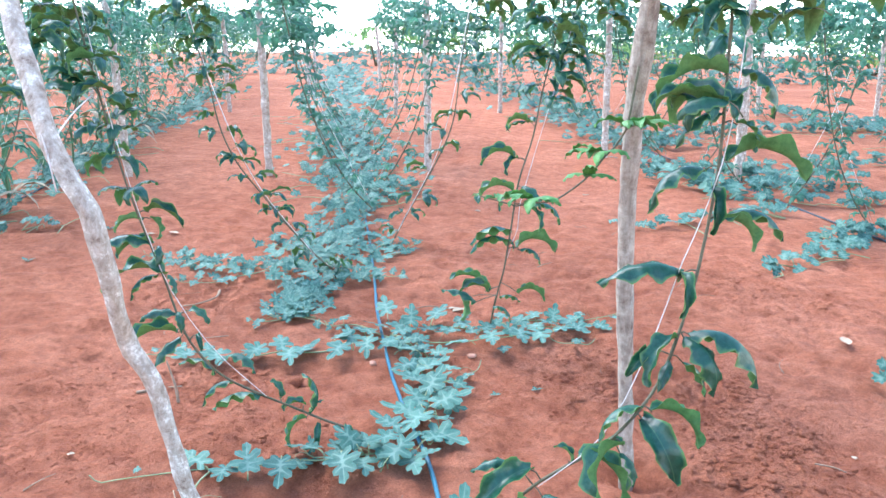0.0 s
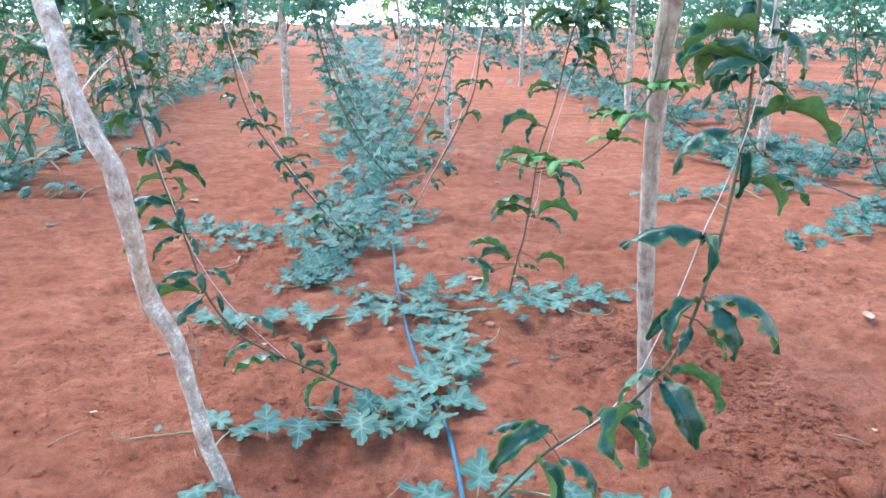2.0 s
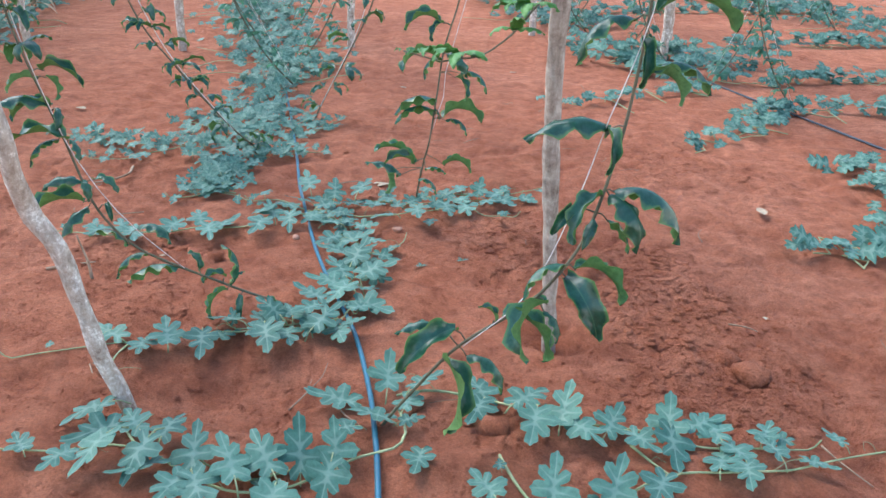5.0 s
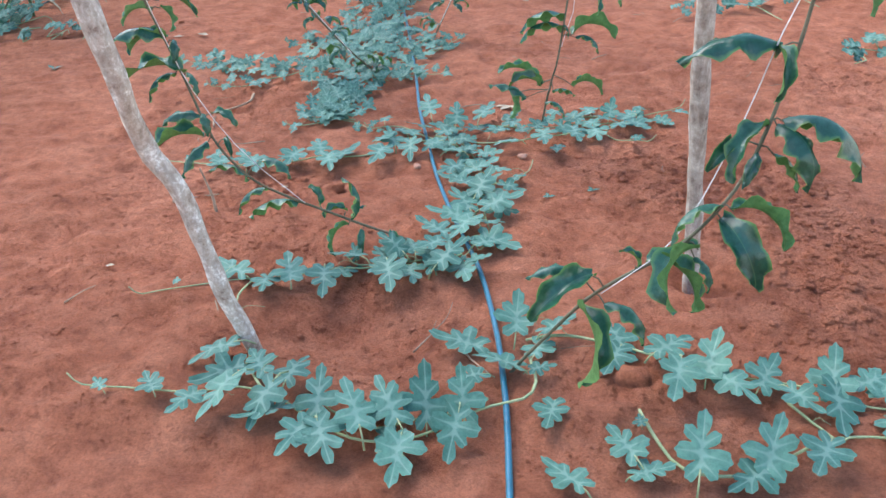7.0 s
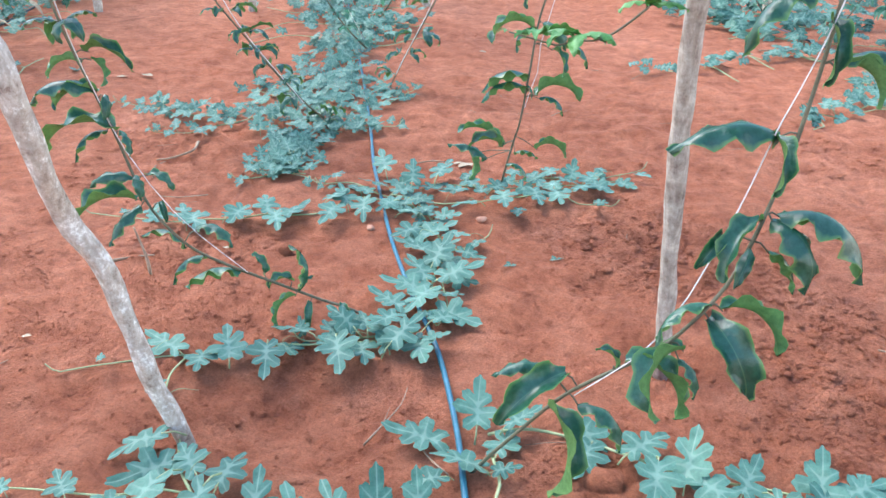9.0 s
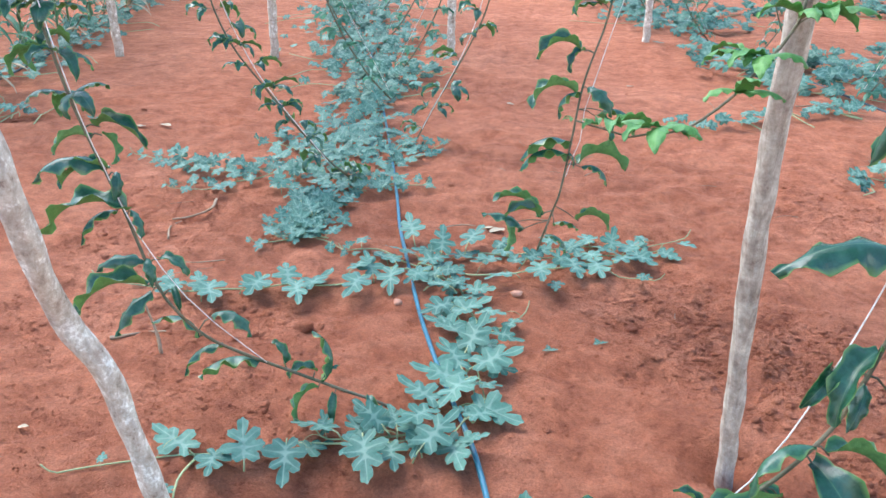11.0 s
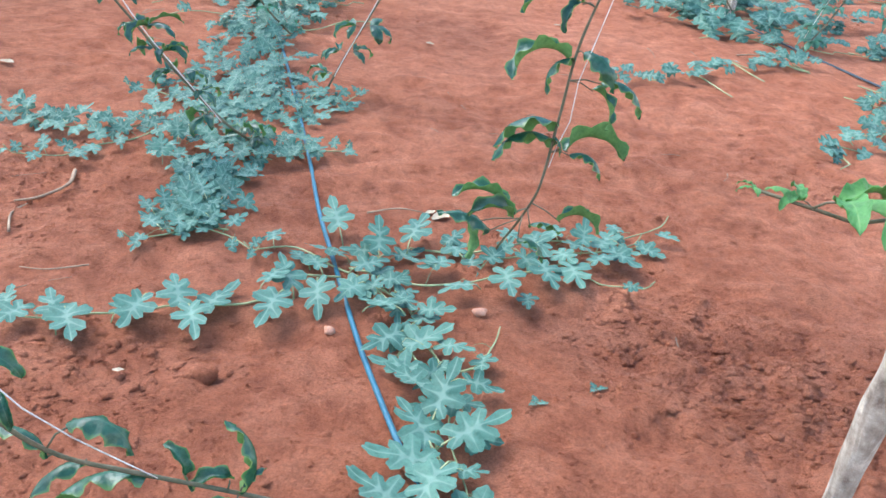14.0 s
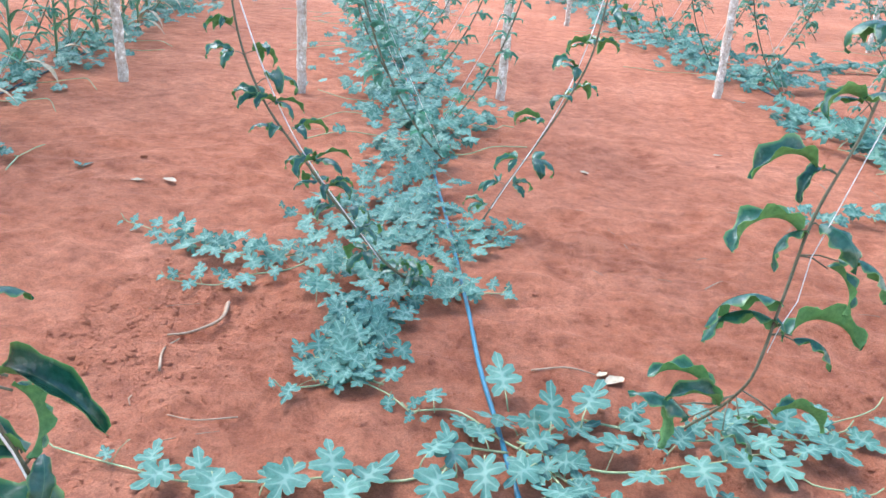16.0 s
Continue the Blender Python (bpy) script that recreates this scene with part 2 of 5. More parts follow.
def tube(bm, path, radii, sides=6, wobble=0.0, mat=0):
    """A tube along the path; radii: one number or one for each end."""
    r0, r1 = radii if isinstance(radii, tuple) else (radii, radii)
    rings, side = [], None
    for i, p in enumerate(path):
        d = (path[min(i + 1, len(path) - 1)] - path[max(i - 1, 0)])
        d = d.normalized() if d.length > 1e-6 else Vector((0, 0, 1))
        if side is None:
            side = d.orthogonal().normalized()
        side = (side - d * side.dot(d)).normalized()
        up = d.cross(side)
        r = r0 + (r1 - r0) * i / max(1, len(path) - 1)
        ring = []
        for k in range(sides):
            a = 2 * math.pi * k / sides
            rr = r * (1 + wobble * noise.noise((p.x * 9 + math.cos(a) * 1.3, p.y * 9 + math.sin(a) * 1.3, p.z * 9)))
            ring.append(bm.verts.new(p + side * math.cos(a) * rr + up * math.sin(a) * rr))
        rings.append(ring)
    for a, b in zip(rings, rings[1:]):
        for k in range(sides):
            f = bm.faces.new((a[k], a[(k + 1) % sides], b[(k + 1) % sides], b[k]))
            f.smooth, f.material_index = True, mat
    for ring, flip in ((rings[0], True), (rings[-1], False)):
        f = bm.faces.new(ring[::-1] if flip else ring)
        f.material_index = mat


def mesh_of(name, bm, *mats):
    me = bpy.data.meshes.new(name)
    bm.to_mesh(me)
    bm.free()
    for m in mats:
        me.materials.append(m)
    return me


def part(name, bm, mat, parent, label=""):
    ob = new(name, mesh_of(name, bm, *(mat if isinstance(mat, tuple) else (mat,))))
    ob.parent = parent
    return tagged(ob, label)


def piece(name, me, parent, m):
    ob = new(name, me)
    ob.parent = parent
    ob.matrix_basis = m
    return ob


def thing(name, place, label, category, group="", kind=""):
    ob = new(name)
    ob.empty_display_size = 0.1
    ob.location = place
    return tagged(ob, label, category, group, kind)


def solid(name, bm, mat, label, category, group="", kind=""):
    ob = new(name, mesh_of(name, bm, *(mat if isinstance(mat, tuple) else (mat,))))
    return tagged(ob, label, category, group, kind)


# ---------------------------------------------------------------- leaf shapes
def far_melon_leaf(bm, m, rng, size, n=14, across=2, petiole=True, length=0.05):
    """A deeply cut melon leaf on its stalk: pairs of rounded side lobes along the midrib and one at the tip.
    Local: stalk base at the origin, the blade along +y."""
    uv = bm.loops.layers.uv.verify()
    lobes = [(0.12, 0.34, 0.135), (0.42, 0.44, 0.150), (0.71, 0.33, 0.125), (0.91, 0.18, 0.10)]
    lobes = [(c + rng.uniform(-0.02, 0.02), [w * rng.uniform(0.72, 1.15) for _ in (0, 1)], h) for c, w, h in lobes]
    cut = rng.uniform(0.02, 0.12)
    c0 = Vector((0, length, length * 0.95))
    fold, droop, ph = rng.uniform(-0.1, 0.35), rng.uniform(0.15, 0.7), rng.uniform(0, 6.28)
    twist = rng.uniform(-0.25, 0.25)

    def width(t, k):
        best = 0.06 + 0.06 * math.sin(math.pi * t)
        for c, w, h in lobes:
            d = abs(t - c) / h
            if d < 1:
                best = max(best, w[k] * (1 - d * d) ** 0.5 * (1 - cut * max(0.0, 1 - d * 2.5)))
        return best * (1 + 0.11 * math.sin(t * 46 + ph + k * 2))

    rows = []
    for i in range(n + 1):
        t = 0.012 + 0.988 * i / n
        row = []
        for k in range(across + 1):
            q = 2 * k / across - 1
            x = q * width(t, 0 if q < 0 else 1)
            y = t * 0.80 + (0.80 * t - 0.12) * abs(x) + 0.22 * x * x
            z = fold * abs(x) - droop * (0.55 * (y - 0.3) ** 2 + 0.7 * x * x) + 0.035 * math.sin(13 * x + ph) * math.cos(11 * y + ph) + twist * x * y
            u = min(abs(x), min(abs(t - c) for c, _, _ in lobes[:3]) * 0.9 + 0.002) * size
            row.append((bm.verts.new(m @ (c0 + Vector((x, y, z)) * size)), u))
        rows.append(row)
    for a, b in zip(rows, rows[1:]):
        for k in range(across):
            quad = (a[k], a[k + 1], b[k + 1], b[k])
            f = bm.faces.new([v for v, _ in quad])
            f.smooth = True
            for loop, (_, u) in zip(f.loops, quad):
                loop[uv].uv = (u, 0)
    if petiole:
        tube(bm, [m @ Vector((0, 0, 0)), m @ Vector((0, length * 0.5, length * 0.7)), m @ (c0 + Vector((0, 0.02 * size, -0.002)))], (0.0026, 0.002), 4, 0, 1)


def melon_leaf(bm, rng, size, length):
    """A melon leaf on its stalk: broad rounded lobes with scalloped edges, set along a midrib.
    Local: stalk base at the origin, the blade along +y."""
    uv = bm.loops.layers.uv.verify()
    c0 = Vector((0, length, length * 0.75))
    fold, droop, ph = rng.uniform(-0.05, 0.2), rng.uniform(0.0, 0.45), rng.uniform(0, 6.28)
    twist, lean = rng.uniform(-0.2, 0.2), rng.uniform(-0.05, 0.05)
    lobes = [(0, 27, 0.42)]
    for sgn in (-1, 1):
        lobes += [(sgn * (47 + rng.uniform(-5, 5)), 22, 0.33), (sgn * (91 + rng.uniform(-6, 6)), 23, 0.38), (sgn * (136 + rng.uniform(-6, 6)), 23, 0.29)]
    lobes = [(a, w * rng.uniform(0.88, 1.05), r * rng.uniform(0.85, 1.12), rng.uniform(-0.10, 0.10)) for a, w, r in lobes]

    def reach(th):
        best, cup, off = 0.085 if abs(th) < 165 else 0.03, 0.0, 1.0
        for a, w, r, c in lobes:
            d = abs(th - a) / w
            if d < 1:
                v = r * (0.26 + 0.74 * (1 - d ** 2.3) ** 0.6) * (1 + 0.045 * math.cos(radians(th - a) * 25 + ph))
                if v > best:
                    best, cup, off = v, c * (1 - d * d), radians(abs(th - a))
        return best, cup, off

    steps, rings = 72, 4
    for sgn in (-1, 1):
        rows = []
        for i in range(steps + 1):
            th = sgn * 180 * i / steps
            r, cup, off = reach(th)
            y0 = 0.56 - 0.55 * abs(th) / 180
            row = []
            for k in range(rings + 1):
                q = r * k / rings
                x, y = q * math.sin(radians(th)), y0 + q * math.cos(radians(th))
                z = fold * abs(x) - droop * (0.5 * (y - 0.3) ** 2 + 0.7 * x * x) + cup * (q / 0.4) ** 2 * 0.5 + twist * x * y + 0.02 * math.sin(12 * x + ph) * math.cos(10 * y + ph)
                row.append((bm.verts.new(c0 + Vector((x + lean * y * y, y, z)) * size), min(abs(x) + 0.002, off * q + 0.002 + 0.02 * q) * size))
            rows.append(row)
        for a, b in zip(rows, rows[1:]):
            for k in range(rings):
                quad = (a[k], a[k + 1], b[k + 1], b[k]) if sgn < 0 else (a[k], b[k], b[k + 1], a[k + 1])
                f = bm.faces.new([v for v, _ in quad])
                f.smooth = True
                for loop, (_, u) in zip(f.loops, quad):
                    loop[uv].uv = (u, 0)
    bmesh.ops.remove_doubles(bm, verts=bm.verts, dist=0.0002)
    tube(bm, [Vector((0, 0, 0)), Vector((0, length * 0.5, length * 0.5)), c0 + Vector((0, 0.05 * size, -0.002))], (0.0027, 0.002), 4, 0, 1)


def passion_blade(bm, rng, size):
    """One glossy arching blade with a folded, wavy edge and a paler back. Local: its foot at the origin, its tip at +y, arching towards +z."""
    uv = bm.loops.layers.uv.verify()
    seg, across = 16, 6
    rise, fall = radians(rng.uniform(32, 62)), radians(rng.uniform(50, 100))
    y = z = 0.0
    spine = []
    for i in range(seg + 1):
        a = rise + (-fall - rise) * (i / seg) ** 0.9
        spine.append((y, z, a))
        y += math.cos(a) / seg
        z += math.sin(a) / seg
    turn, ln = math.atan2(spine[-1][1], spine[-1][0]), math.hypot(spine[-1][0], spine[-1][1])
    wd, ph, skew = rng.uniform(0.165, 0.215), rng.uniform(0, 6.28), rng.uniform(-0.5, 0.5)
    cup = rng.choice((-0.6, 0.5, 0.8, 1.1))
    tops, backs = [], []
    for i, (y, z, a) in enumerate(spine):
        t = i / seg
        y, z = (y * math.cos(turn) + z * math.sin(turn)) / ln, (z * math.cos(turn) - y * math.sin(turn)) / ln
        a -= turn
        w = wd * math.sin(math.pi * min(1.0, 0.04 + 0.955 * t) ** 0.82) ** 0.8 * (1 + (0.03 if i % 2 else -0.03)) + 0.004
        n = Vector((0, -math.sin(a), math.cos(a)))
        top, back = [], []
        for k in range(across + 1):
            e = 2 * k / across - 1
            lift = cup * w * e * e + skew * t * w * e + 0.34 * wd * math.sin(t * 19 + ph + 1.9 * e) * e * e
            q = (Vector((e * w * (1 - 0.2 * abs(cup)) + 0.06 * skew * t * t, y, z)) + n * lift) * size
            top.append((bm.verts.new(q), e * w * size, abs(e)))
            back.append((bm.verts.new(q - n * 0.0011), e * w * size, 0.0))
        tops.append(top)
        backs.append(back)
    for rows, mat in ((tops, 0), (backs, 1)):
        for a, b in zip(rows, rows[1:]):
            for k in range(across):
                quad = (a[k], a[k + 1], b[k + 1], b[k])
                quad = quad if mat == 0 else (quad[0], quad[3], quad[2], quad[1])
                f = bm.faces.new([v for v, _, _ in quad])
                f.smooth, f.material_index = True, mat
                for loop, (_, u, e) in zip(f.loops, quad):
                    loop[uv].uv = (u, e)


def passion_leaf(bm, m, rng, size, seg=14, across=6, back=True, petiole=True, curl=1.0):
    """A three-lobed leaf with drooping, wavy lobes. Local: stalk base at the origin, the leaf along +y."""
    uv = bm.loops.layers.uv.verify()
    st = 0.30 * size
    tip = Vector((0, st, st * 0.45))
    if petiole:
        tube(bm, [m @ Vector((0, 0, 0)), m @ Vector((0, st * 0.5, st * 0.35)), m @ tip], (0.0022, 0.0016), 4, 0, 2)
    for yaw, scale in ((0, 1.0), (62, 0.88), (-62, 0.88)):
        yaw += rng.uniform(-14, 14)
        ln, wd = size * scale * rng.uniform(0.88, 1.1), size * 0.182 * scale * rng.uniform(0.88, 1.15)
        bend, ph = rng.uniform(95, 165) * curl, rng.uniform(0, 6.28)
        cup = rng.choice((-0.5, -0.35, 0.35, 0.7))
        tilt = rng.uniform(-0.5, 0.5)
        rot = Matrix.Rotation(radians(yaw), 4, "Z") @ Matrix.Rotation(radians(rng.uniform(8, 38)), 4, "X")
        y = z = 0.0
        ang = 0.0
        rows, rows_b = [], []
        for i in range(seg + 1):
            t = i / seg
            w = wd * math.sin(math.pi * min(1, t * 0.93 + 0.07)) ** 0.75 * (1.15 - 0.35 * t) * (1 + (0.035 if i % 2 else -0.02)) + 0.0008
            r, rb = [], []
            for k in range(across + 1):
                s = 2 * k / across - 1
                up = Vector((0, math.sin(ang), math.cos(ang)))
                lift = cup * w * s * s + tilt * t * w * s + 0.21 * wd * math.sin(t * 22 + ph + 2.2 * s) * s * s
                q = Vector((s * w * (1 - 0.18 * abs(cup)), y, z)) + up * lift
                r.append(bm.verts.new(m @ (tip + (rot @ q))))
                if back:
                    rb.append(bm.verts.new(m @ (tip + (rot @ (q - up * 0.0012)))))
            rows.append((r, w))
            rows_b.append(rb)
            ang += radians(bend) / seg * (0.15 + 1.7 * t)
            y += math.cos(ang) * ln / seg
            z -= math.sin(ang) * ln / seg
        for i in range(seg):
            (a, wa), (b, wb) = rows[i], rows[i + 1]
            for k in range(across):
                s0, s1 = 2 * k / across - 1, 2 * (k + 1) / across - 1
                f = bm.faces.new((a[k], a[k + 1], b[k + 1], b[k]))
                f.smooth = True
                for loop, u, e in zip(f.loops, (s0 * wa, s1 * wa, s1 * wb, s0 * wb), (s0, s1, s1, s0)):
                    loop[uv].uv = (u, abs(e))
                if back:
                    a2, b2 = rows_b[i], rows_b[i + 1]
                    f = bm.faces.new((a2[k], b2[k], b2[k + 1], a2[k + 1]))
                    f.smooth, f.material_index = True, 1
                    for loop, u in zip(f.loops, (s0 * wa, s0 * wb, s1 * wb, s1 * wa)):
                        loop[uv].uv = (u, 0)


def strap_leaf(bm, root, direction, length, width, rng, seg=9):
    """A long arching maize leaf."""
    uv = bm.loops.layers.uv.verify()
    d = Vector(direction).normalized()
    side = d.cross(Vector((0, 0, 1))).normalized()
    p, pitch = Vector(root), radians(rng.uniform(50, 75))
    bend = radians(rng.uniform(110, 170)) / seg
    rows = []
    for i in range(seg + 1):
        t = i / seg
        w = width * (0.35 + 1.1 * t if t < 0.35 else 0.74 * (1 - ((t - 0.35) / 0.65) ** 1.6)) + 0.001
        up = Vector((0, 0, 1)) * math.cos(pitch) - d * math.sin(pitch)
        wv = 0.25 * w * math.sin(t * 14 + rng.uniform(0, 1))
        rows.append(([bm.verts.new(p + side * w * s + up * (abs(s) * 0.35 * w + wv * s)) for s in (-1, 0, 1)], w))
        p = p + (d * math.cos(pitch) + Vector((0, 0, 1)) * math.sin(pitch)) * length / seg
        pitch -= bend
    for (a, wa), (b, wb) in zip(rows, rows[1:]):
        for k in (0, 1):
            f = bm.faces.new((a[k], a[k + 1], b[k + 1], b[k]))
            f.smooth = True
            us = ((-wa, 0, 0, -wb) if k == 0 else (0, wa, wb, 0))
            for loop, u in zip(f.loops, us):
                loop[uv].uv = (u, 0)


leaf_rng = random.Random(4)
MELON_MESHES = []
for i in range(12):
    bm = bmesh.new()
    melon_leaf(bm, leaf_rng, 0.14, 0.022 + 0.006 * (i % 5))
    MELON_MESHES.append(mesh_of("melon_leaf", bm, MELON, MELON_STEM))
PASSION_MESHES, YOUNG_MESHES, BLADE_MESHES = [], [], []
for i in range(12):
    bm = bmesh.new()
    passion_blade(bm, leaf_rng, 0.15)
    BLADE_MESHES.append(mesh_of("passion_leaf", bm, PASSION, PASSION_BACK))
for i in range(9):
    bm = bmesh.new()
    passion_leaf(bm, Matrix.Identity(4), leaf_rng, 0.155)
    PASSION_MESHES.append(mesh_of("passion_leaf", bm, PASSION, PASSION_BACK, STEM))
for i in range(3):
    bm = bmesh.new()
    passion_leaf(bm, Matrix.Identity(4), leaf_rng, 0.11, curl=0.6)
    YOUNG_MESHES.append(mesh_of("young_leaf", bm, PASSION_YOUNG, PASSION_YOUNG, STEM))


# ---------------------------------------------------------------- ground
def axis(lo, hi, step, far_lo, far_hi, grow):
    inner = list(np.arange(lo, hi, step))
    out, s, v = [], step, hi
    while v < far_hi:
        out.append(v)
        s *= grow
        v += s
    out.append(far_hi)
    left, s, v = [], step, lo
    while True:
        s *= grow
        v -= s
        if v < far_lo:
            break
        left.append(v)
    return [far_lo] + left[::-1] + inner + out


def build_ground():
    xs = axis(-2.1, 2.5, 0.02, -400, 400, 1.16)
    ys = axis(1.2, 5.4, 0.02, -400, 700, 1.12)
    verts = []
    for y in ys:
        for x in xs:
            near = abs(x) < 12 and -3 < y < 20
            z = gz(x, y) + soil_detail(x, y) if near else gz(x, y) if abs(x) < 60 and abs(y) < 60 else 0.0
            verts.append((x, y, z))
    nx = len(xs)
    faces = [(j * nx + i, j * nx + i + 1, (j + 1) * nx + i + 1, (j + 1) * nx + i) for j in range(len(ys) - 1) for i in range(nx - 1)]
    me = bpy.data.meshes.new("ground")
    me.from_pydata(verts, [], faces)
    me.polygons.foreach_set("use_smooth", [True] * len(faces))
    me.materials.append(SOIL)
    return tagged(new("ground", me), "dry red tilled soil with small clods and dents", "ground", kind="structure")


build_ground()


def build_backdrop():
    """The pale field beyond the rows and the scrub-covered hills behind it, self-lit in place of sunlight."""
    for name, mat, r0, r1, z0, z1, amp, label in (("backdrop_field", FIELD, 62, 190, -0.3, 17.5, 0.6, "pale dry field beyond the rows, lit by its own glow"),
                                                  ("backdrop_hills", HILL, 190, 320, 14.5, 85, 3.0, "hazy hills covered in scrub, lit by their own glow")):
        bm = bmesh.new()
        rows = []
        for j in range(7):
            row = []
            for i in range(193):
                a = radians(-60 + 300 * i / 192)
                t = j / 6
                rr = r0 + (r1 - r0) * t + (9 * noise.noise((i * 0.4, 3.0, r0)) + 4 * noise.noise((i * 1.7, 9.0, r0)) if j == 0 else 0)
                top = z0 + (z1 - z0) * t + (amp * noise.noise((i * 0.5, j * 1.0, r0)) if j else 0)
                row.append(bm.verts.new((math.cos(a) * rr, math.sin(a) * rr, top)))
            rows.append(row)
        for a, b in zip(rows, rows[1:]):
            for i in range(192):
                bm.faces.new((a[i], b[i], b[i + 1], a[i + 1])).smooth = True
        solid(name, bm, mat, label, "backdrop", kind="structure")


build_backdrop()


# ---------------------------------------------------------------- posts
def post(path, radius, label, bark=BARK):
    pts = smooth_path(path, 0.03)
    bm = bmesh.new()
    tube(bm, [p - Vector(path[0]) for p in pts], radius, 14, 0.3)
    ob = solid("wooden_post", bm, bark, label, "post", "trellis posts")
    ob.location = path[0]
    return ob


post([(-0.61, 1.80, -0.06), (-0.622, 1.795, 0.01), (-0.641, 1.79, 0.07), (-0.668, 1.789, 0.14), (-0.685, 1.787, 0.21), (-0.708, 1.777, 0.35), (-0.73, 1.768, 0.49), (-0.75, 1.755, 0.56), (-0.779, 1.738, 0.62), (-0.785, 1.71, 0.70), (-0.777, 1.676, 0.77),
      (-0.771, 1.648, 0.84), (-0.772, 1.622, 0.95), (-0.79, 1.617, 1.05), (-0.832, 1.622, 1.12), (-0.873, 1.637, 1.19), (-0.909, 1.662, 1.26), (-0.972, 1.72, 1.40), (-1.048, 1.79, 1.54), (-1.15, 1.86, 1.95)], (0.0235, 0.0265),
     "crooked grey wooden post with peeling bark, leaning")
post([(0.682, 2.315, -0.08), (0.676, 2.313, 0.0), (0.666, 2.308, 0.14), (0.644, 2.27, 0.42), (0.62, 2.223, 0.70), (0.606, 2.174, 0.98), (0.602, 2.12, 1.26), (0.619, 2.062, 1.54), (0.64, 2.0, 2.0)], (0.024, 0.029),
     "straight grey wooden post with rough bark", BARK_OLD)
post_rng = random.Random(11)
FAR_POSTS = [(-0.86, 8.75), (-2.50, 8.15), (1.17, 9.75), (-3.87, 7.75), (-2.28, 15.0), (-3.85, 14.6), (-0.35, 15.5), (-5.5, 15.0), (2.75, 9.6), (4.4, 15.5),
             (2.4, 8.3), (6.2, 14.8), (-6.9, 8.6), (-5.4, 21.0), (-3.7, 21.0), (-7.5, 15.5), (-9.1, 16.5)]
for x, y in FAR_POSTS:
    h = post_rng.uniform(1.75, 2.0)
    lx, ly = post_rng.uniform(-0.12, 0.06), post_rng.uniform(-0.05, 0.05)
    post([(x, y, -0.05), (x + lx * 0.3, y + ly, h * 0.35), (x + lx * 0.5, y, h * 0.7), (x + lx, y + ly, h)], (0.042, 0.036), "pale wooden trellis post standing in the soil")


# ---------------------------------------------------------------- pipes
def pipe(points, mat, label, r=0.0085):
    pts = smooth_path([(x, y, gz(x, y) + r * 1.1) for x, y in points], 0.05)
    pts = [Vector((p.x, p.y, max(p.z, gz(p.x, p.y) + r * 0.8))) for p in pts]
    bm = bmesh.new()
    tube(bm, pts, r, 8)
    return solid("drip_pipe", bm, mat, label, "irrigation pipe", "drip pipes")


pipe([(0.24, 0.6), (0.16, 1.4), (0.12, 1.7), (0.075, 1.95), (-0.01, 2.28), (-0.12, 2.55), (-0.21, 2.82), (-0.30, 3.12), (-0.43, 3.6), (-0.52, 3.95), (-0.63, 4.45), (-0.9, 5.6), (-1.5, 8.0), (-3.0, 14.2), (-5.4, 24.0)],
     PIPE_BLUE, "blue plastic drip pipe lying on the soil")
pipe([(-3.2, 1.5), (-3.68, 3.63), (-3.82, 4.28), (-3.95, 5.2), (-4.2, 6.1), (-4.46, 7.23), (-5.3, 10.5), (-7.4, 19)], PIPE_DARK, "dark plastic drip pipe lying on the soil")
pipe([(3.7, 2.5), (3.2, 4.6), (2.92, 5.86), (2.8, 6.29), (2.61, 7.14), (1.9, 10), (0.0, 18)], PIPE_DARK, "dark plastic drip pipe lying on the soil")


# ---------------------------------------------------------------- melon plants
def place_melon_leaf(plant, x, y, heading, rng, size, lift=0.0):
    s = size / 0.132
    rot = Euler((rng.uniform(-0.2, 0.35), rng.uniform(-0.3, 0.3), heading), "XYZ").to_matrix().to_4x4()
    rot = Matrix.Rotation(rng.uniform(0.1, 0.6), 4, "X") @ rot     # blades lean to the light
    dip = max(0.0, -(rot @ Vector((0, 0.8 * size, 0))).z)
    loc = Vector((x, y, gz(x, y) + 0.010 + lift + min(0.03, dip * 0.7))) - plant.location
    piece("leaf", rng.choice(MELON_MESHES), plant, Matrix.Translation(loc) @ rot @ Matrix.Diagonal((s, s, s * rng.uniform(0.8, 1.2), 1)))


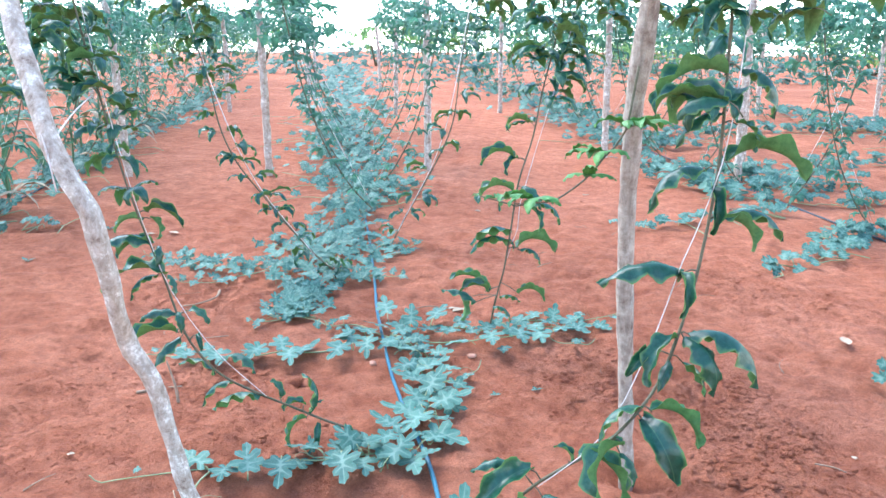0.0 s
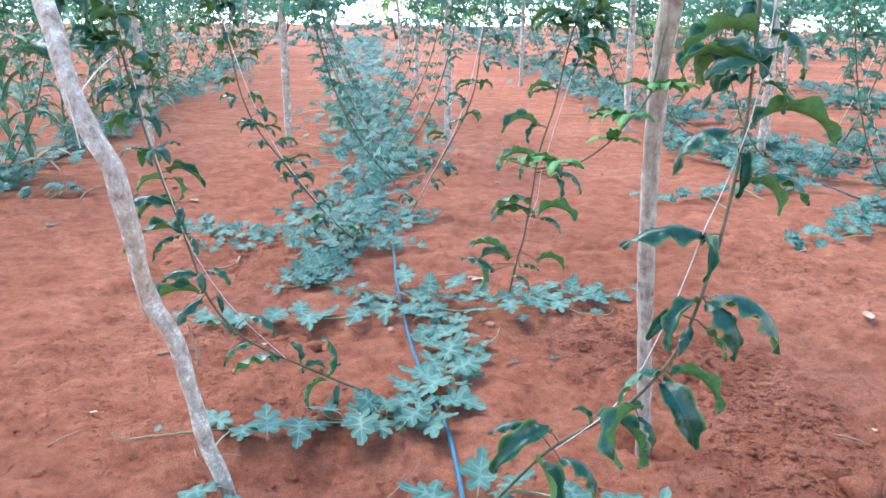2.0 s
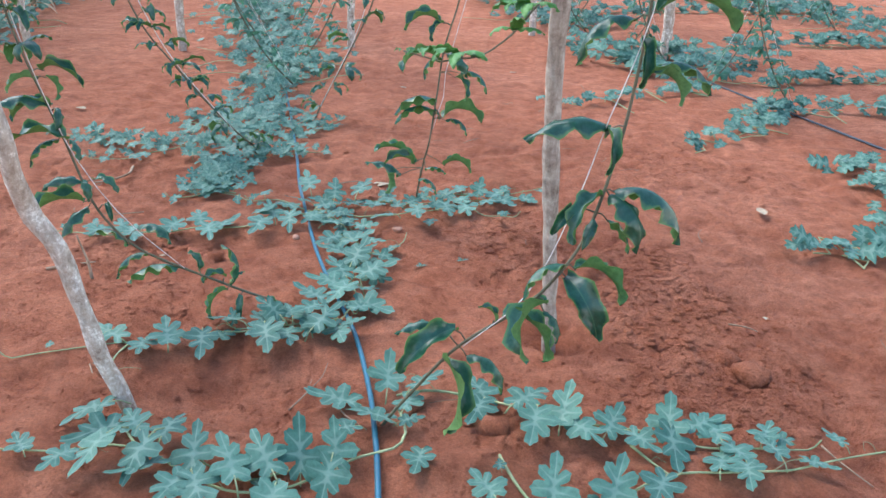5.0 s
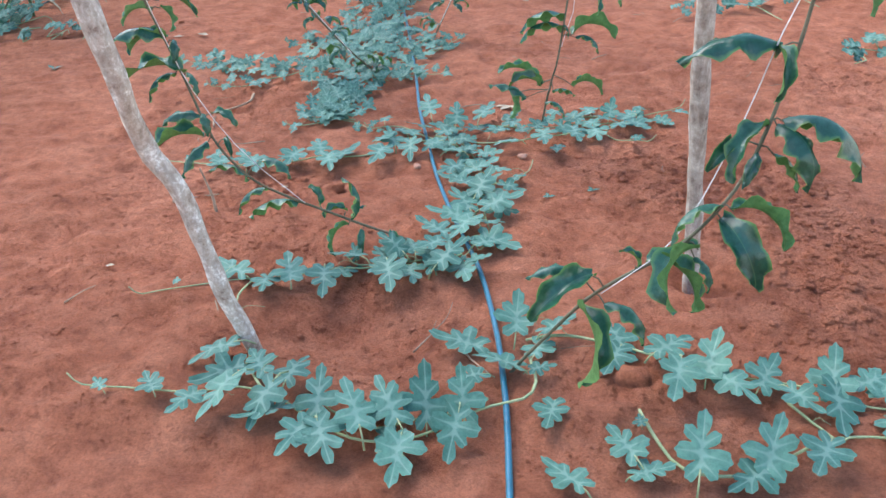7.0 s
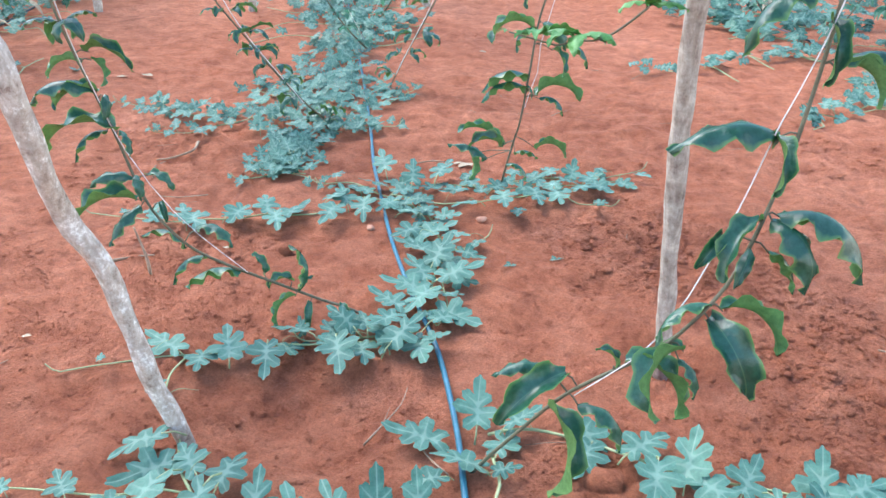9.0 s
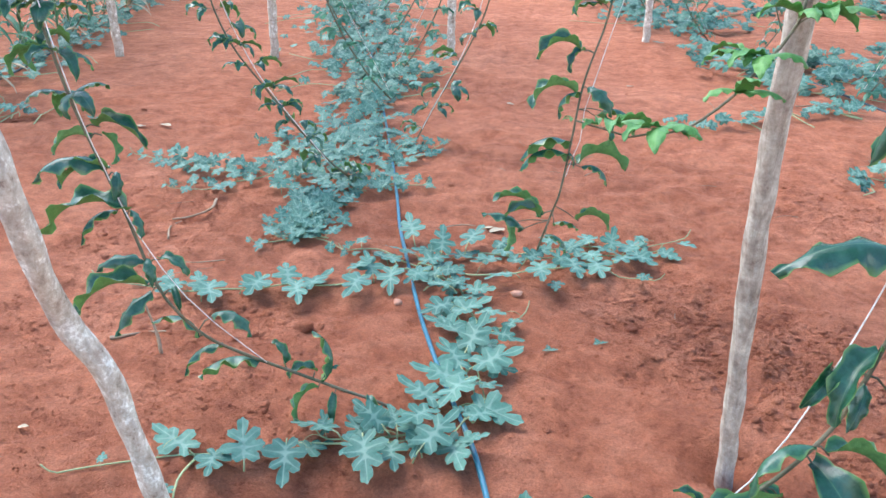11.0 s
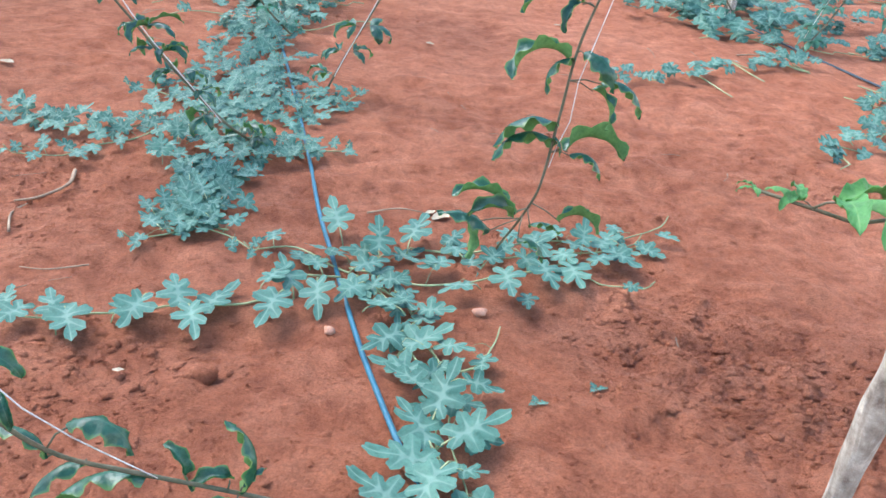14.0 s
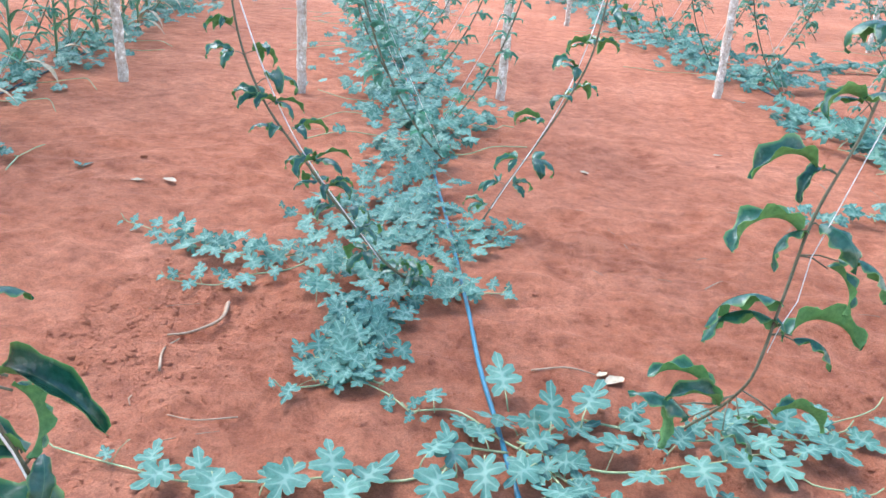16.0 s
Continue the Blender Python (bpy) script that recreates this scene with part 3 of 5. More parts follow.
def runner(plant, pts, rng, size, gap=0.075, r=0.004):
    """One creeping stem with a leaf at each node, on alternate sides."""
    path = smooth_path([(x, y, gz(x, y) + 0.014) for x, y in pts], 0.03)
    path = [p + Vector((0, 0, 0.010 * noise.noise((p.x * 7, p.y * 7, 4)) + 0.004)) for p in path]
    last = (path[-1] - path[-3]).normalized()
    path += [path[-1] + last * 0.02 + Vector((0, 0, 0.012)), path[-1] + last * 0.035 + Vector((0, 0, 0.035))]
    bm = bmesh.new()
    tube(bm, [p - plant.location for p in path], (r, r * 0.55), 6, 0.2)
    part("runner", bm, MELON_STEM, plant)
    for _ in range(max(1, len(path) // 14)):
        q = path[rng.randrange(2, len(path) - 1)]
        a, ln = rng.uniform(0, 6.28), rng.uniform(0.04, 0.09)
        d = Vector((math.cos(a), math.sin(a), 0))
        o = Vector((-d.y, d.x, 0))
        bm = bmesh.new()
        curl = [q, q + d * ln * 0.5 + Vector((0, 0, 0.03)), q + d * ln + Vector((0, 0, 0.035)), q + d * ln * 1.1 + o * 0.015 + Vector((0, 0, 0.025)), q + d * ln + o * 0.02 + Vector((0, 0, 0.02))]
        tube(bm, [p - plant.location for p in smooth_path(curl, 0.01)], (0.0012, 0.0006), 4)
        part("tendril", bm, MELON_STEM, plant)
    run, side, nxt = 0.0, rng.choice((-1, 1)), gap * 0.4
    total = sum((b - a).length for a, b in zip(path, path[1:]))
    for a, b in zip(path, path[1:]):
        run += (b - a).length
        if run >= nxt:
            nxt += gap * rng.uniform(0.9, 1.55)
            side = -side
            h = math.atan2(b.y - a.y, b.x - a.x) - math.pi / 2 - side * rng.uniform(0.7, 1.5)
            k = 1.0 if run < total * 0.7 else 1.0 - 0.6 * (run / total - 0.7) / 0.3
            place_melon_leaf(plant, b.x, b.y, h, rng, size * k * rng.uniform(0.75, 1.15), rng.uniform(0, 0.02))


def set_leaves(plant, rows, rng, lift=0.038):
    """Leaves one by one: the place of the blade's foot, its heading in degrees and its length as seen on the flat."""
    for x, y, heading, ln in rows:
        tilt = min(0.75, max(0.0, ln / 0.135 - 1.0) * 1.0)
        tilt = tilt if abs(heading) < 75 else -0.7 * tilt if abs(heading) > 105 else 0.15
        s = min(ln, 0.155) / 0.134
        me = rng.choice(MELON_MESHES)
        turn = Euler((0, rng.uniform(-0.3, 0.3), radians(heading)), "XYZ").to_matrix().to_4x4() @ Matrix.Rotation(tilt + rng.uniform(-0.1, 0.12), 4, "X")
        foot = turn @ Vector((0, 0.033, 0.02)) * s
        z = gz(x, y) + lift + rng.uniform(-0.01, 0.016) + (0.02 if tilt < -0.1 else 0.0)
        piece("leaf", me, plant, Matrix.Translation(Vector((x - foot.x, y - foot.y, z - foot.z)) - plant.location) @ turn @ Matrix.Scale(s, 4))


def stem_only(plant, pts, rng, r=0.004):
    runner(plant, pts, rng, 0.1, 99.0, r)


rng = random.Random(21)
near_plant = thing("watermelon_plant", (0.17, 1.83, 0), "creeping watermelon plant with blue-green lobed leaves across the pipe", "watermelon plant", "watermelon plants")
for pts in ([(0.17, 1.83), (0.21, 1.67), (0.18, 1.6), (0.1, 1.57), (-0.07, 1.45), (-0.2, 1.42), (-0.33, 1.46), (-0.45, 1.53), (-0.57, 1.56), (-0.7, 1.53), (-0.9, 1.53), (-1.01, 1.53)],
            [(0.09, 1.6), (0.01, 1.54), (-0.08, 1.51), (-0.19, 1.46), (-0.31, 1.51)], [(-0.5, 1.55), (-0.58, 1.66), (-0.62, 1.76)],
            [(0.17, 1.86), (0.29, 1.89), (0.43, 1.85), (0.53, 1.79), (0.67, 1.76), (0.84, 1.74), (0.95, 1.69), (1.03, 1.65), (1.2, 1.66), (1.34, 1.68)],
            [(0.47, 1.58), (0.5, 1.5), (0.56, 1.41), (0.67, 1.4), (0.79, 1.46), (0.91, 1.53), (1.06, 1.55), (1.23, 1.56), (1.4, 1.63), (1.56, 1.68)], [(0.84, 1.66), (0.88, 1.59), (0.92, 1.53)]):
    stem_only(near_plant, pts, rng, 0.0045)
set_leaves(near_plant, [(-0.64, 1.75, 117, 0.17), (-0.6, 1.65, 133, 0.15), (-0.65, 1.5, 157, 0.11), (-0.56, 1.56, 158, 0.16), (-0.45, 1.54, 163, 0.19), (-0.44, 1.55, -8, 0.14), (-0.33, 1.47, 4, 0.2),
                        (-0.34, 1.43, 165, 0.14), (-0.31, 1.42, -154, 0.16), (-0.2, 1.41, 28, 0.18), (-0.1, 1.38, 43, 0.13), (-0.1, 1.4, -177, 0.16), (-0.52, 1.62, 40, 0.13), (-0.22, 1.47, -40, 0.13), (-0.42, 1.47, 120, 0.13)], rng)
set_leaves(near_plant, [(-0.05, 1.48, 12, 0.22), (0.04, 1.51, 16, 0.2), (-0.11, 1.45, 31, 0.18), (0.03, 1.49, -180, 0.18), (0.04, 1.83, 83, 0.15), (0.16, 1.72, 84, 0.14), (0.14, 1.87, 5, 0.17), (0.26, 1.58, 173, 0.12),
                        (0.19, 1.7, -75, 0.07), (-0.79, 1.51, 40, 0.1), (-0.93, 1.5, 49, 0.06), (0.22, 1.86, -50, 0.12), (0.2, 1.78, -20, 0.12), (0.08, 1.66, 120, 0.1)], rng)
set_leaves(near_plant, [(0.43, 1.82, 162, 0.13), (0.44, 1.83, 25, 0.15), (0.52, 1.78, -48, 0.15), (0.65, 1.73, -19, 0.18), (0.58, 1.73, 171, 0.16), (0.67, 1.73, -137, 0.14), (0.78, 1.71, -28, 0.14), (0.84, 1.69, -147, 0.12),
                        (0.94, 1.66, -18, 0.17), (0.95, 1.68, 179, 0.18), (0.99, 1.69, -68, 0.12), (0.46, 1.38, 30, 0.12), (0.45, 1.35, -69, 0.1), (0.59, 1.36, -8, 0.19), (0.75, 1.42, -12, 0.2), (0.75, 1.42, 128, 0.13)], rng)
set_leaves(near_plant, [(0.9, 1.5, 154, 0.15), (0.33, 1.29, 49, 0.12), (0.47, 1.51, 6, 0.05), (1.08, 1.66, 10, 0.13), (1.1, 1.64, -160, 0.12), (1.2, 1.66, -30, 0.11), (1.05, 1.54, -20, 0.13), (1.12, 1.55, 170, 0.12),
                        (1.22, 1.56, 20, 0.1), (1.3, 1.6, -120, 0.09), (1.42, 1.64, 30, 0.07), (1.28, 1.68, 60, 0.08)], rng)

mid_plant = thing("watermelon_plant", (-0.25, 3.1, 0), "creeping watermelon plant with grey-green lobed leaves along the pipe", "watermelon plant", "watermelon plants")
for pts in ([(-0.08, 2.36), (-0.14, 2.31), (-0.2, 2.28), (-0.36, 2.25), (-0.53, 2.22), (-0.67, 2.17), (-0.88, 2.1), (-1.0, 2.05), (-1.08, 2.01)], [(-0.75, 2.12), (-0.76, 2.03), (-0.74, 1.95)],
            [(-0.4, 3.5), (-0.28, 3.4), (-0.2, 3.26), (-0.14, 3.04), (-0.08, 2.91), (-0.07, 2.75), (-0.07, 2.64), (-0.03, 2.51), (-0.06, 2.38), (-0.1, 2.29)],
            [(-0.38, 3.44), (-0.51, 3.42), (-0.55, 3.32), (-0.64, 3.25), (-0.81, 3.21), (-1.0, 3.16), (-1.2, 3.12), (-1.44, 3.15), (-1.6, 3.18)],
            [(-0.36, 3.5), (-0.17, 3.42), (-0.05, 3.42), (0.15, 3.51), (0.37, 3.62), (0.47, 3.52), (0.61, 3.5)], [(-0.17, 3.67), (0.04, 3.66), (0.26, 3.77), (0.48, 3.81), (0.68, 3.92), (0.8, 4.02)],
            [(-0.1, 2.95), (0.03, 2.99), (0.1, 3.14)], [(-0.4, 3.5), (-0.55, 3.6), (-0.68, 3.56)]):
    stem_only(mid_plant, pts, rng)
for pts in ([(-0.3, 3.42), (-0.17, 3.3), (-0.1, 3.1), (-0.03, 2.9), (-0.04, 2.7), (0.0, 2.5), (-0.02, 2.4)], [(-0.1, 3.66), (0.1, 3.62), (0.3, 3.7), (0.5, 3.74), (0.66, 3.86)], [(-0.25, 3.62), (-0.3, 3.5), (-0.22, 3.35)],
            [(-0.12, 2.34), (-0.28, 2.28), (-0.42, 2.26)]):
    runner(mid_plant, pts, rng, 0.105, 0.075)
set_leaves(mid_plant, [(-0.7, 2.14, -173, 0.12), (-0.78, 2.14, 60, 0.14), (-0.62, 2.14, 23, 0.17), (-0.52, 2.2, -166, 0.15), (-0.48, 2.19, -47, 0.11), (-0.31, 2.22, -164, 0.17), (-0.31, 2.23, 33, 0.12), (-0.24, 2.24, -161, 0.12),
                       (-0.23, 2.29, 19, 0.12), (-0.15, 2.38, 147, 0.13), (-0.05, 2.27, -80, 0.08), (-0.08, 2.29, -160, 0.15), (-0.96, 2.02, 17, 0.04), (-0.75, 1.95, 42, 0.07)], rng)
set_leaves(mid_plant, [(-0.41, 3.69, 13, 0.16), (-0.27, 3.54, 8, 0.18), (-0.39, 3.54, 83, 0.14), (-0.31, 3.35, 147, 0.12), (-0.21, 3.39, -23, 0.12), (-0.18, 3.11, 135, 0.15), (-0.16, 3.05, -58, 0.15), (-0.13, 2.94, 84, 0.13),
                       (-0.1, 2.94, -75, 0.11), (0.06, 3.03, 170, 0.1), (-0.09, 2.64, 35, 0.16), (-0.08, 2.71, -22, 0.17), (-0.05, 2.64, -62, 0.17), (-0.09, 2.57, 92, 0.17), (-0.19, 3.22, 70, 0.11), (-0.13, 3.2, -50, 0.11)], rng)
set_leaves(mid_plant, [(-0.03, 2.56, -92, 0.09), (-0.15, 2.44, 60, 0.14), (-0.05, 2.55, 150, 0.17), (-0.03, 2.45, -110, 0.15), (-0.15, 2.22, -31, 0.17), (-0.16, 2.25, 29, 0.13), (-0.27, 2.29, 54, 0.13), (-0.4, 2.25, 72, 0.13),
                       (-0.27, 3.23, -72, 0.11), (-0.36, 3.4, -141, 0.13), (-0.06, 2.8, -100, 0.12), (-0.1, 2.84, 60, 0.13), (-0.03, 2.38, -50, 0.12), (-0.2, 3.33, -150, 0.11), (-0.33, 3.45, -60, 0.12), (-0.45, 3.45, 30, 0.12)], rng)
set_leaves(mid_plant, [(-0.52, 3.34, 29, 0.18), (-0.54, 3.26, 168, 0.17), (-0.44, 3.31, -173, 0.17), (-0.75, 3.19, -29, 0.15), (-0.81, 3.16, 26, 0.17), (-0.78, 3.15, -157, 0.16), (-0.92, 3.18, 174, 0.17), (-0.98, 3.12, -14, 0.11),
                       (-1.11, 3.1, -152, 0.16), (-1.13, 3.07, 26, 0.14), (-1.24, 3.12, 160, 0.12), (-1.3, 3.13, 10, 0.1), (-1.42, 3.14, 40, 0.06), (-0.6, 3.3, -30, 0.12), (-0.5, 3.5, 40, 0.12), (-0.62, 3.58, 10, 0.11)], rng)
set_leaves(mid_plant, [(0.04, 3.41, 125, 0.13), (0.14, 3.46, -171, 0.17), (0.27, 3.55, -161, 0.17), (0.37, 3.57, -171, 0.17), (0.55, 3.73, -144, 0.14), (0.27, 3.77, -163, 0.15), (0.38, 3.75, -125, 0.12), (0.51, 3.77, -33, 0.15),
                       (0.67, 3.82, -130, 0.1), (0.77, 3.92, -138, 0.09), (-0.17, 3.64, -22, 0.16), (-0.21, 3.59, -50, 0.12), (-0.05, 3.54, 137, 0.13), (0.09, 3.56, -32, 0.12), (0.54, 3.45, -102, 0.06), (0.21, 3.38, -179, 0.09)], rng)
set_leaves(mid_plant, [(0.0, 3.62, 30, 0.13), (0.16, 3.7, -20, 0.12), (0.35, 3.8, 10, 0.12), (0.45, 3.62, -60, 0.12), (-0.1, 3.5, 60, 0.12), (0.6, 3.88, 20, 0.09)], rng)

bed_plant = thing("watermelon_plant", (-0.95, 4.6, 0), "dense bed of watermelon leaves hiding the drip pipe", "watermelon plant", "watermelon plants")
for pts in ([(-1.13, 4.21), (-0.97, 4.0), (-0.91, 3.75), (-0.76, 3.63), (-0.68, 3.55)], [(-0.8, 3.7), (-0.92, 3.73), (-0.98, 3.66), (-1.09, 3.6)],
            [(-1.28, 4.79), (-1.47, 4.6), (-1.75, 4.58), (-2.04, 4.73), (-2.25, 4.79)], [(-1.28, 4.65), (-1.39, 4.47), (-1.52, 4.41), (-1.6, 4.27), (-1.79, 4.26)],
            [(-0.75, 4.5), (-0.6, 4.5), (-0.5, 4.53)], [(-0.8, 4.8), (-0.63, 4.97), (-0.5, 5.33)], [(-1.3, 5.0), (-1.46, 5.12), (-1.62, 5.17)]):
    runner(bed_plant, pts, rng, 0.095, 0.05)


def fill_bed(plant, left, right, count, rng, size):
    """Leaves crowded between the two edges of the bed."""
    for _ in range(count):
        k = rng.uniform(0, len(left) - 1.001)
        i, f = int(k), k - int(k)
        a = Vector(left[i]).lerp(Vector(left[i + 1]), f)
        b = Vector(right[i]).lerp(Vector(right[i + 1]), f)
        q = a.lerp(b, 0.5 + rng.uniform(-0.25, 0.25) + rng.uniform(-0.25, 0.25))
        place_melon_leaf(plant, q.x, q.y, rng.uniform(0, 6.28), rng, size * rng.uniform(0.7, 1.2), rng.uniform(0.0, 0.05))


fill_bed(bed_plant, [(-1.1, 3.64), (-1.12, 3.92), (-1.23, 4.2), (-1.32, 4.5), (-1.42, 4.8)], [(-0.82, 3.72), (-0.76, 3.92), (-0.74, 4.2), (-0.58, 4.45), (-0.56, 4.8)], 150, rng, 0.088)
fill_bed(bed_plant, [(-1.45, 4.8), (-1.52, 5.1), (-1.53, 5.5), (-1.52, 6.05), (-1.6, 6.7)], [(-0.58, 4.9), (-0.56, 5.2), (-0.7, 5.65), (-0.86, 6.2), (-0.98, 6.85)], 270, rng, 0.088)
fill_bed(bed_plant, [(-1.4, 4.55), (-1.6, 4.48), (-1.9, 4.6)], [(-1.35, 4.75), (-1.6, 4.7), (-1.9, 4.72)], 22, rng, 0.085)


def bed(name, pts, width, count, rng, size, label, up=0.12, runners=6):
    """A far bed of leaves, joined."""
    base = Vector((pts[0][0], pts[0][1], 0))
    ob = thing(name, base, label, "watermelon plant", "watermelon plants", "stuff")
    path = smooth_path([(x, y, 0) for x, y in pts], 0.1)
    bm = bmesh.new()
    for _ in range(count):
        q = path[rng.randrange(len(path))] + N * max(-1.1, min(1.1, rng.gauss(0, 0.42))) * width
        rot = Euler((rng.uniform(-0.25, 0.4), rng.uniform(-0.35, 0.35), rng.uniform(0, 6.28))).to_matrix().to_4x4()
        rot = Matrix.Rotation(rng.uniform(0.15, 0.6), 4, "X") @ rot
        m = Matrix.Translation(Vector((q.x, q.y, gz(q.x, q.y) + 0.015 + rng.uniform(0.01, up))) - base) @ rot
        far_melon_leaf(bm, m, rng, size * rng.uniform(0.75, 1.25), 14, 2, False, 0.02)
    part("foliage", bm, (MELON, MELON_STEM), ob)
    bm = bmesh.new()
    for _ in range(runners):
        q = path[rng.randrange(len(path))]
        sgn = rng.choice((-1, 1))
        line = [q + N * sgn * width * k * 0.5 + U * 0.12 * rng.uniform(-1, 1) * k for k in range(4)]
        tube(bm, [Vector((p.x, p.y, gz(p.x, p.y) + 0.02)) - base for p in smooth_path(line, 0.08)], 0.004, 4)
    part("runner", bm, MELON_STEM, ob)
    return ob


far = "bed of watermelon vines with small grey-green leaves"
bed("watermelon_patch", [(-1.2, 6.6), (-1.42, 7.4), (-1.62, 8.3)], 0.5, 150, rng, 0.12, far)
bed("watermelon_patch", [(-1.35, 7.3), (-1.0, 7.28), (-0.75, 7.7)], 0.15, 40, rng, 0.11, far)
bed("watermelon_patch", [(-1.6, 8.2), (-2.3, 10.9), (-3.1, 14.4)], 0.75, 560, rng, 0.125, far)
bed("watermelon_patch", [(-3.1, 14.4), (-5.4, 24), (-8, 35)], 1.1, 560, rng, 0.2, far)
right = "watermelon vines creeping round the drip pipe"
bed("watermelon_patch", [(0.92, 5.93), (1.46, 6.09), (1.97, 6.46), (2.45, 6.75)], 0.06, 45, rng, 0.11, right, 0.05)
bed("watermelon_patch", [(2.05, 5.0), (2.3, 5.3), (2.5, 5.7), (2.8, 5.95)], 0.2, 55, rng, 0.11, right, 0.06)
bed("watermelon_patch", [(2.6, 5.9), (3.1, 6.1), (3.6, 6.0)], 0.15, 40, rng, 0.11, right, 0.06)
bed("watermelon_patch", [(1.95, 3.2), (2.2, 3.2), (2.5, 3.5), (2.7, 4.1), (2.62, 4.6)], 0.14, 75, rng, 0.12, right, 0.06)
bed("watermelon_patch", [(1.5, 8.9), (2.13, 8.4), (2.62, 8.5), (2.9, 8.0), (3.3, 8.1)], 0.35, 150, rng, 0.14, right, 0.14)
bed("watermelon_patch", [(1.9, 10.5), (1.4, 12.0), (0.8, 15.5)], 0.8, 320, rng, 0.14, right)
bed("watermelon_patch", [(0.8, 15.5), (-1.0, 23), (-2.5, 30)], 1.0, 320, rng, 0.17, right)
left = "watermelon vines and weeds along the dark drip pipe"
bed("watermelon_patch", [(-3.6, 3.5), (-3.95, 4.9), (-4.2, 6.0)], 0.25, 130, rng, 0.12, left)
bed("watermelon_patch", [(-4.3, 6.4), (-4.7, 8.4), (-5.6, 12)], 0.4, 220, rng, 0.13, left)
bed("watermelon_patch", [(-3.9, 5.3), (-3.6, 5.35), (-3.3, 5.5)], 0.05, 16, rng, 0.11, left, 0.05)
bed("watermelon_patch", [(-5.6, 12), (-7.5, 20)], 0.6, 200, rng, 0.16, left)
bed("watermelon_patch", [(6.2, 10), (5.6, 12.5), (4.8, 16)], 0.9, 260, rng, 0.15, right)
bed("watermelon_patch", [(-6.9, 6.5), (-7.6, 9), (-8.6, 13)], 0.5, 160, rng, 0.14, left)


bed("watermelon_patch", [(1.7, 8.0), (2.1, 7.6), (2.7, 7.4)], 0.2, 34, rng, 0.19, "patch of broad squash-like leaves beside the pipe", 0.16)
bed("watermelon_patch", [(3.0, 7.2), (3.6, 7.4), (4.3, 7.5)], 0.2, 70, rng, 0.12, right, 0.08)
bed("watermelon_patch", [(3.4, 9.2), (4.4, 9.6), (5.6, 9.8)], 0.3, 110, rng, 0.13, right, 0.1)
bed("watermelon_patch", [(2.4, 12.5), (4.2, 13.0), (6.5, 13.4)], 0.4, 150, rng, 0.15, right, 0.1)
weeds = "low green weeds at the far end of the rows"
bed("weed_patch", [(-22, 22), (-14, 25), (-8, 30)], 2.0, 260, rng, 0.32, weeds, 0.5)
bed("weed_patch", [(-9, 38), (0, 33), (9, 30)], 2.4, 330, rng, 0.34, weeds, 0.5)
bed("weed_patch", [(5, 25), (13, 26), (24, 24)], 2.2, 300, rng, 0.3, weeds, 0.45)
bed("weed_patch", [(-20, 46), (0, 48), (22, 42)], 3.5, 380, rng, 0.5, weeds, 0.8)


# ---------------------------------------------------------------- passion fruit vines
def blade(ob, foot, way, stem, rng):
    """One blade from its foot along the given way, on a short stalk from the nearest place on the stem."""
    d = way.normalized()
    up = Vector((rng.uniform(-0.6, 0.6), rng.uniform(-0.4, 0.7), 1.0))
    zed = (up - d * up.dot(d)).normalized()
    turn = Matrix((d.cross(zed), d, zed)).transposed().to_4x4()
    base = ob.location
    piece("leaf", rng.choice(BLADE_MESHES), ob, Matrix.Translation(foot - base) @ turn @ Matrix.Scale(1.08 * way.length / 0.15, 4))
    near = min(stem, key=lambda p: (p - foot).length)
    bm = bmesh.new()
    tube(bm, [near - base, (near + foot) / 2 + Vector((0, 0, 0.006)) - base, foot + d * 0.006 - base], (0.0024, 0.0017), 5)
    part("petiole", bm, STEM, ob)


